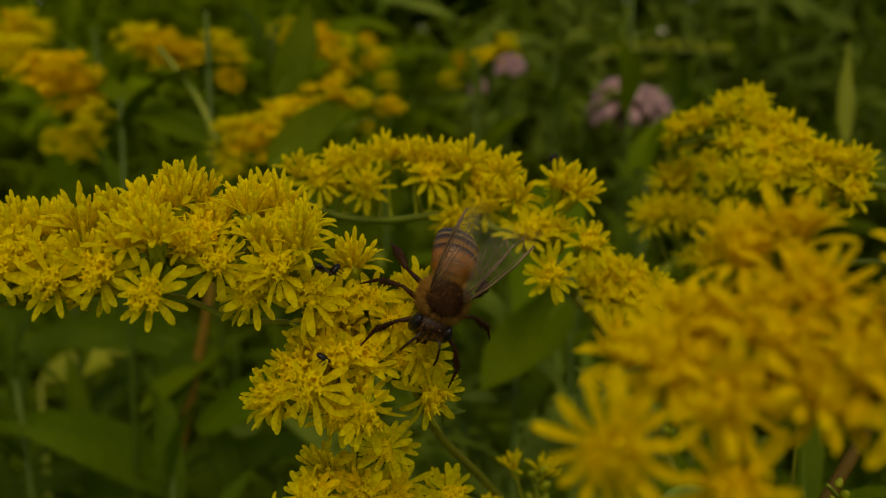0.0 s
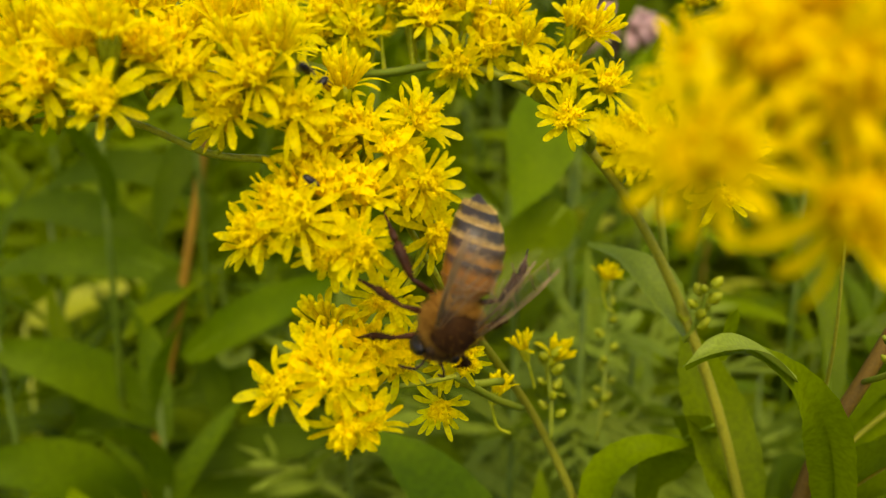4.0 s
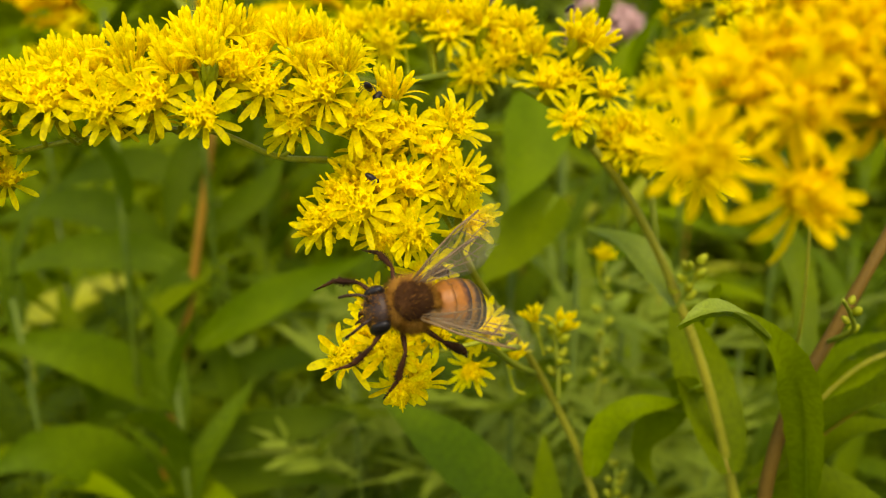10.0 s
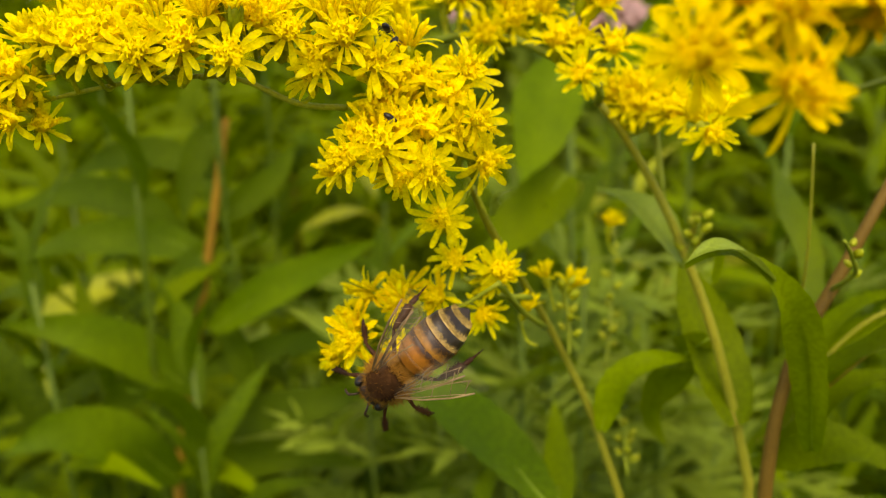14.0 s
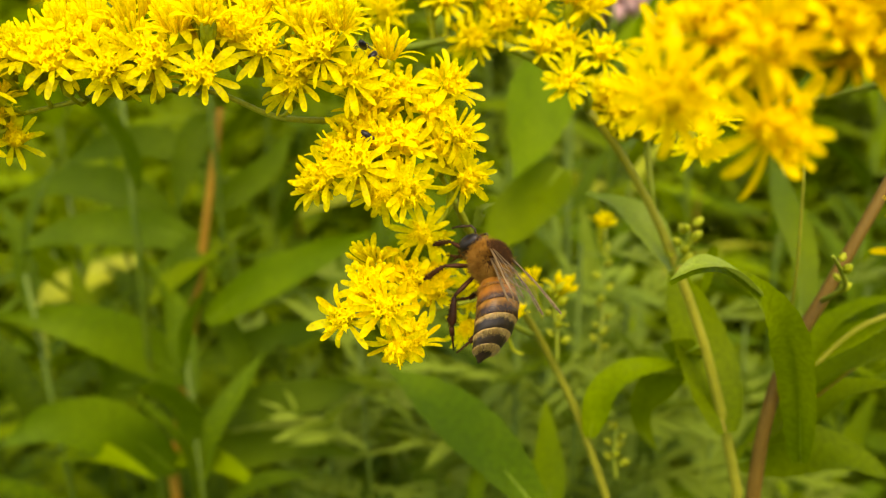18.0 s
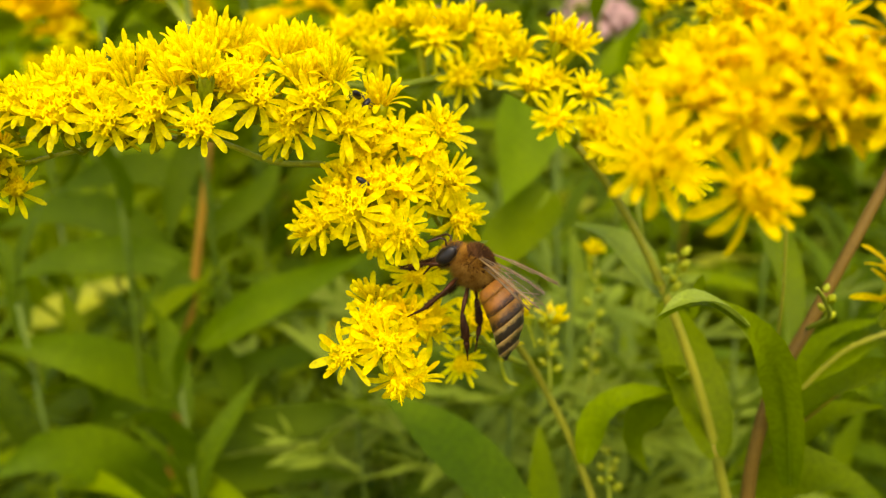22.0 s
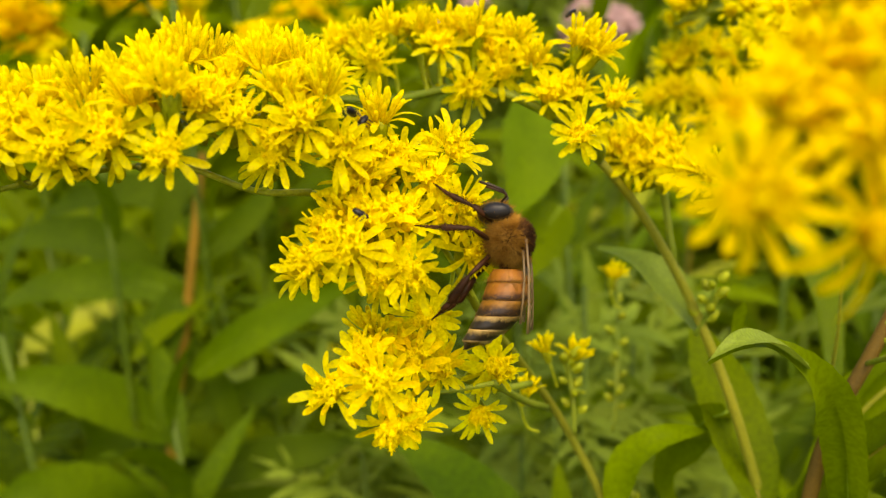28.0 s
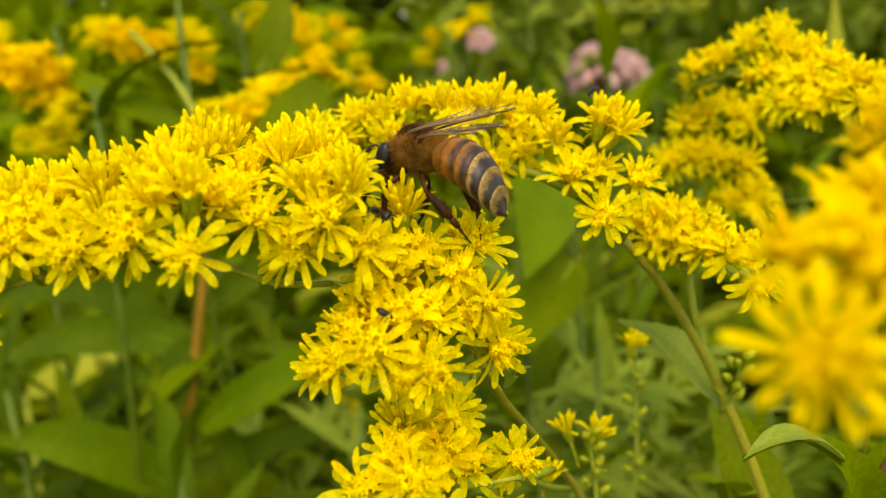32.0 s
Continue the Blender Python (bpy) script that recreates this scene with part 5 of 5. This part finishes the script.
BEE_ROWS = [
    (0, 1.6, 71.3, -5.9, -45, 56, -117),
    (0.5, 1.3, 71.3, -6.7, -47, 53, -119),
    (1, 1.6, 71.4, -8, -30, 55, -103),
    (1.5, 1.8, 71.4, -8.2, -51, 52, -123),
    (2, 2, 71.5, -8.4, -39, 56, -107),
    (2.5, 1.1, 69.4, -12.7, -169, 77, 132),
    (3, 3.2, 67, -17.1, -158, 75, 143),
    (3.5, 2.8, 67.6, -19.3, -147, 73, 148),
    (5.5, -0.7, 66.2, -21.1, -112, 53, 164),
    (6, 0.3, 66.2, -21.1, -113, 54, 164),
    (6.5, -0.4, 66.2, -21.1, -110, 50, 165),
    (7, 1.2, 66.2, -21.1, -121, 63, 160),
    (7.5, -0.2, 67.5, -21.6, -120, 62, 161),
    (8, -0.6, 68.7, -22, -104, 48, 164),
    (9, -2, 68.7, -23.4, -104, 51, 163),
    (9.5, -3.4, 61.6, -22.1, -64, 9, -145),
    (10, -3.8, 61.8, -22.2, -67, -2, -149),
    (10.5, -5.5, 61.8, -22.3, -63, 1, -151),
    (11, -6.6, 62.3, -22.5, -48, 7, -153),
    (11.5, -8.2, 62.5, -25.1, -46, 13, -158),
    (12, -9, 65.9, -29.1, -65, 21, 168),
    (12.5, -10.6, 66.3, -31.2, -78, 29, 167),
    (13, -10.8, 66.3, -32.4, -82, 35, 166),
    (13.5, -11.4, 66.4, -32.7, -89, 38, 166),
    (14, -7.7, 66.3, -33.7, -95, 38, 166),
    (14.5, -7.3, 70.8, -32.2, -58, 28, 169),
    (16.5, 0.7, 71, -26.8, 46, -80, 109),
    (17, 2.1, 70.8, -27.5, 113, -75, 40),
    (17.5, 2.5, 70.3, -26.6, 96, -69, 37),
    (18, 2.3, 71.2, -25.5, 38, -52, 102),
    (19, 2.4, 70.6, -25.4, -12, -65, 154),
    (20, 3.1, 70.5, -24.8, 5, -74, 136),
    (20.5, 2.8, 71.2, -24.2, 28, -52, 113),
    (21, 2.5, 71.3, -24.3, 20, -48, 121),
    (21.5, 3.2, 71.5, -23.8, 38, -44, 103),
    (22, 2.4, 71.1, -22, -10, -52, 168),
    (22.5, 0.3, 70.8, -21.8, -6, -26, 135),
    (23, -1, 69.8, -22.3, -17, -25, 134),
    (23.5, -0.1, 70.4, -21.2, 6, -75, 142),
    (24, 0.3, 70.6, -19.8, 0, -72, 149),
    (24.5, 0.4, 70.5, -20.2, 0, -72, 148),
    (25, 1, 70.5, -19.4, 24, -79, 124),
    (25.5, 2.2, 71.1, -19.8, 121, -83, 45),
    (27.5, 2.8, 71.9, -17.7, 142, -80, 27),
    (28, 2.7, 72, -17.1, 123, -84, 47),
    (28.5, 3.3, 72, -16.1, 113, -85, 57),
    (29, 3.1, 71.8, -12.3, 134, -81, 32),
    (29.5, 4, 71.6, -11.4, 97, -83, 63),
    (30, 0.9, 74.8, -6.1, 18, -36, 124),
    (30.5, -0.9, 75.1, -3.2, 10, -29, 130),
    (31, -1.6, 73.6, -2.4, -19, -28, 172),
    (31.5, -2.4, 74.3, -2.1, 0, -18, 143),
    (32, -3.6, 74.1, -0.5, -7, -17, 147),
]
SPRIG_ROWS = [
    (0, 0, -0, -3),
    (2, -2, 3, 5),
    (3, -1, 2, 5),
    (3.5, -1, 1, 6),
    (5.5, 2, -3, -0),
    (6, 1, -1, 2),
    (7, 0, -0, 3),
    (8, 0, -0, 1),
    (9, 0, -0, 0),
    (10, 1, -2, 3),
    (11, 4, -4, 3),
    (11.5, 5, -6, 2),
    (12, 18, -20, -72),
    (13, 28, -29, -97),
    (13.5, 16, -18, -43),
    (14, 18, -20, -43),
    (14.5, 10, -12, -9),
    (16.5, 6, -7, 1),
    (17, 5, -6, -0),
    (18, 3, -3, 3),
    (19, 3, -4, 3),
    (20, 3, -4, 6),
    (21, 3, -3, 6),
    (22, 2, -2, 5),
    (23, 3, -4, 1),
    (24, -1, 2, -4),
    (25, -1, 1, -4),
    (25.5, -1, 1, -0),
    (27.5, -2, 2, -4),
    (28, -2, 3, 0),
    (29, -2, 2, 1),
    (30, -2, 3, 2),
    (31, -3, 3, 3),
    (32, -4, 4, 3),
]
# seconds, then sweep and lift of the left and the right wings, and how far their inner edges stand up, in degrees
WING_ROWS = [(0, 30, 38, 4, 48, 12), (2, 30, 38, 4, 48, 12), (2.5, 14, 12, 12, 12, 12), (3.0, 10, 10, 10, 10, 12), (3.5, 26, 12, 8, 12, 12), (5.5, 20, 12, 2, 8, 4), (8.5, 20, 12, 2, 8, 4), (9.0, 26, 12, 6, 10, 4),
             (9.5, 30, 22, 40, 28, 10), (10.5, 30, 22, 40, 28, 10), (11.0, 24, 24, 32, 34, 10), (11.5, 14, 18, 26, 28, 10), (12.0, 34, 16, 50, 18, 10), (13.0, 40, 14, 74, 16, 10), (13.5, 26, 14, 40, 14, 10),
             (14.0, 30, 14, 24, 14, 10), (14.5, 36, 12, 16, 12, 15), (16.5, 8, 4, 6, 4, 5), (17.5, 8, 5, 6, 6, 5), (18.0, 16, 20, 12, 22, 20), (19.0, 20, 26, 20, 28, 25), (21.5, 16, 22, 16, 24, 25),
             (22.0, 16, 16, 18, 22, 20), (22.5, 16, 14, 26, 26, 20), (23.0, 20, 16, 38, 30, 15), (23.5, 8, 4, 8, 5, 2), (24.0, 6, 2, 6, 3, 0), (28.0, 6, 2, 6, 3, 0), (29.0, 8, 12, 8, 14, 5), (29.5, 12, 30, 14, 32, 15),
             (30.0, 12, 40, 14, 44, 25), (30.5, 12, 32, 14, 36, 25), (31.0, 14, 24, 16, 28, 25), (32.0, 14, 20, 16, 24, 25)]


def motions():
    walk(bee, [(t, PLOT @ pose(x * 0.001, y * 0.001, z * 0.001, rx, ry, rz)) for t, x, y, z, rx, ry, rz in BEE_ROWS])
    foot = W(PIVOT)
    turn = PLOT.to_3x3().to_4x4()
    walk(sprig, [(t, Matrix.Translation(foot) @ turn @ pose(0, 0, 0, rx, ry, rz) @ turn.inverted()) for t, rx, ry, rz in SPRIG_ROWS])
    for ob, s, x in ((wing_fl, 1, 1.9), (wing_fr, -1, 1.9), (wing_hl, 1, 1.1), (wing_hr, -1, 1.1)):
        rows = []
        for t, sl, ll, sr, lr, roll in WING_ROWS:
            sweep, lift = (sl, ll) if s > 0 else (sr, lr)
            if x < 1.5:
                sweep, lift = 0.85 * sweep - 4, 0.9 * lift - 3
            rows.append((t, pose(x * MM, s * 1.35 * MM, (1.35 if x > 1.5 else 1.15) * MM) @ pose(0, 0, 0, 0, 0, -s * sweep) @ pose(0, 0, 0, -s * roll, lift, 0)))
        walk(ob, rows)
    # the legs step as the bee climbs about, and reach further under it where it hangs on its side
    for k, (ob, o, side) in enumerate(LEGS):
        rows = []
        for t in range(33):
            reach = -4 if t < 15 else 42
            rows.append((t, Matrix.Translation(o) @ pose(0, 0, 0, side * (8 * math.sin(1.1 * t + 2.1 * k) - reach), 0, side * 14 * math.sin(1.7 * t + 1.9 * k))))
        walk(ob, rows)


motions()
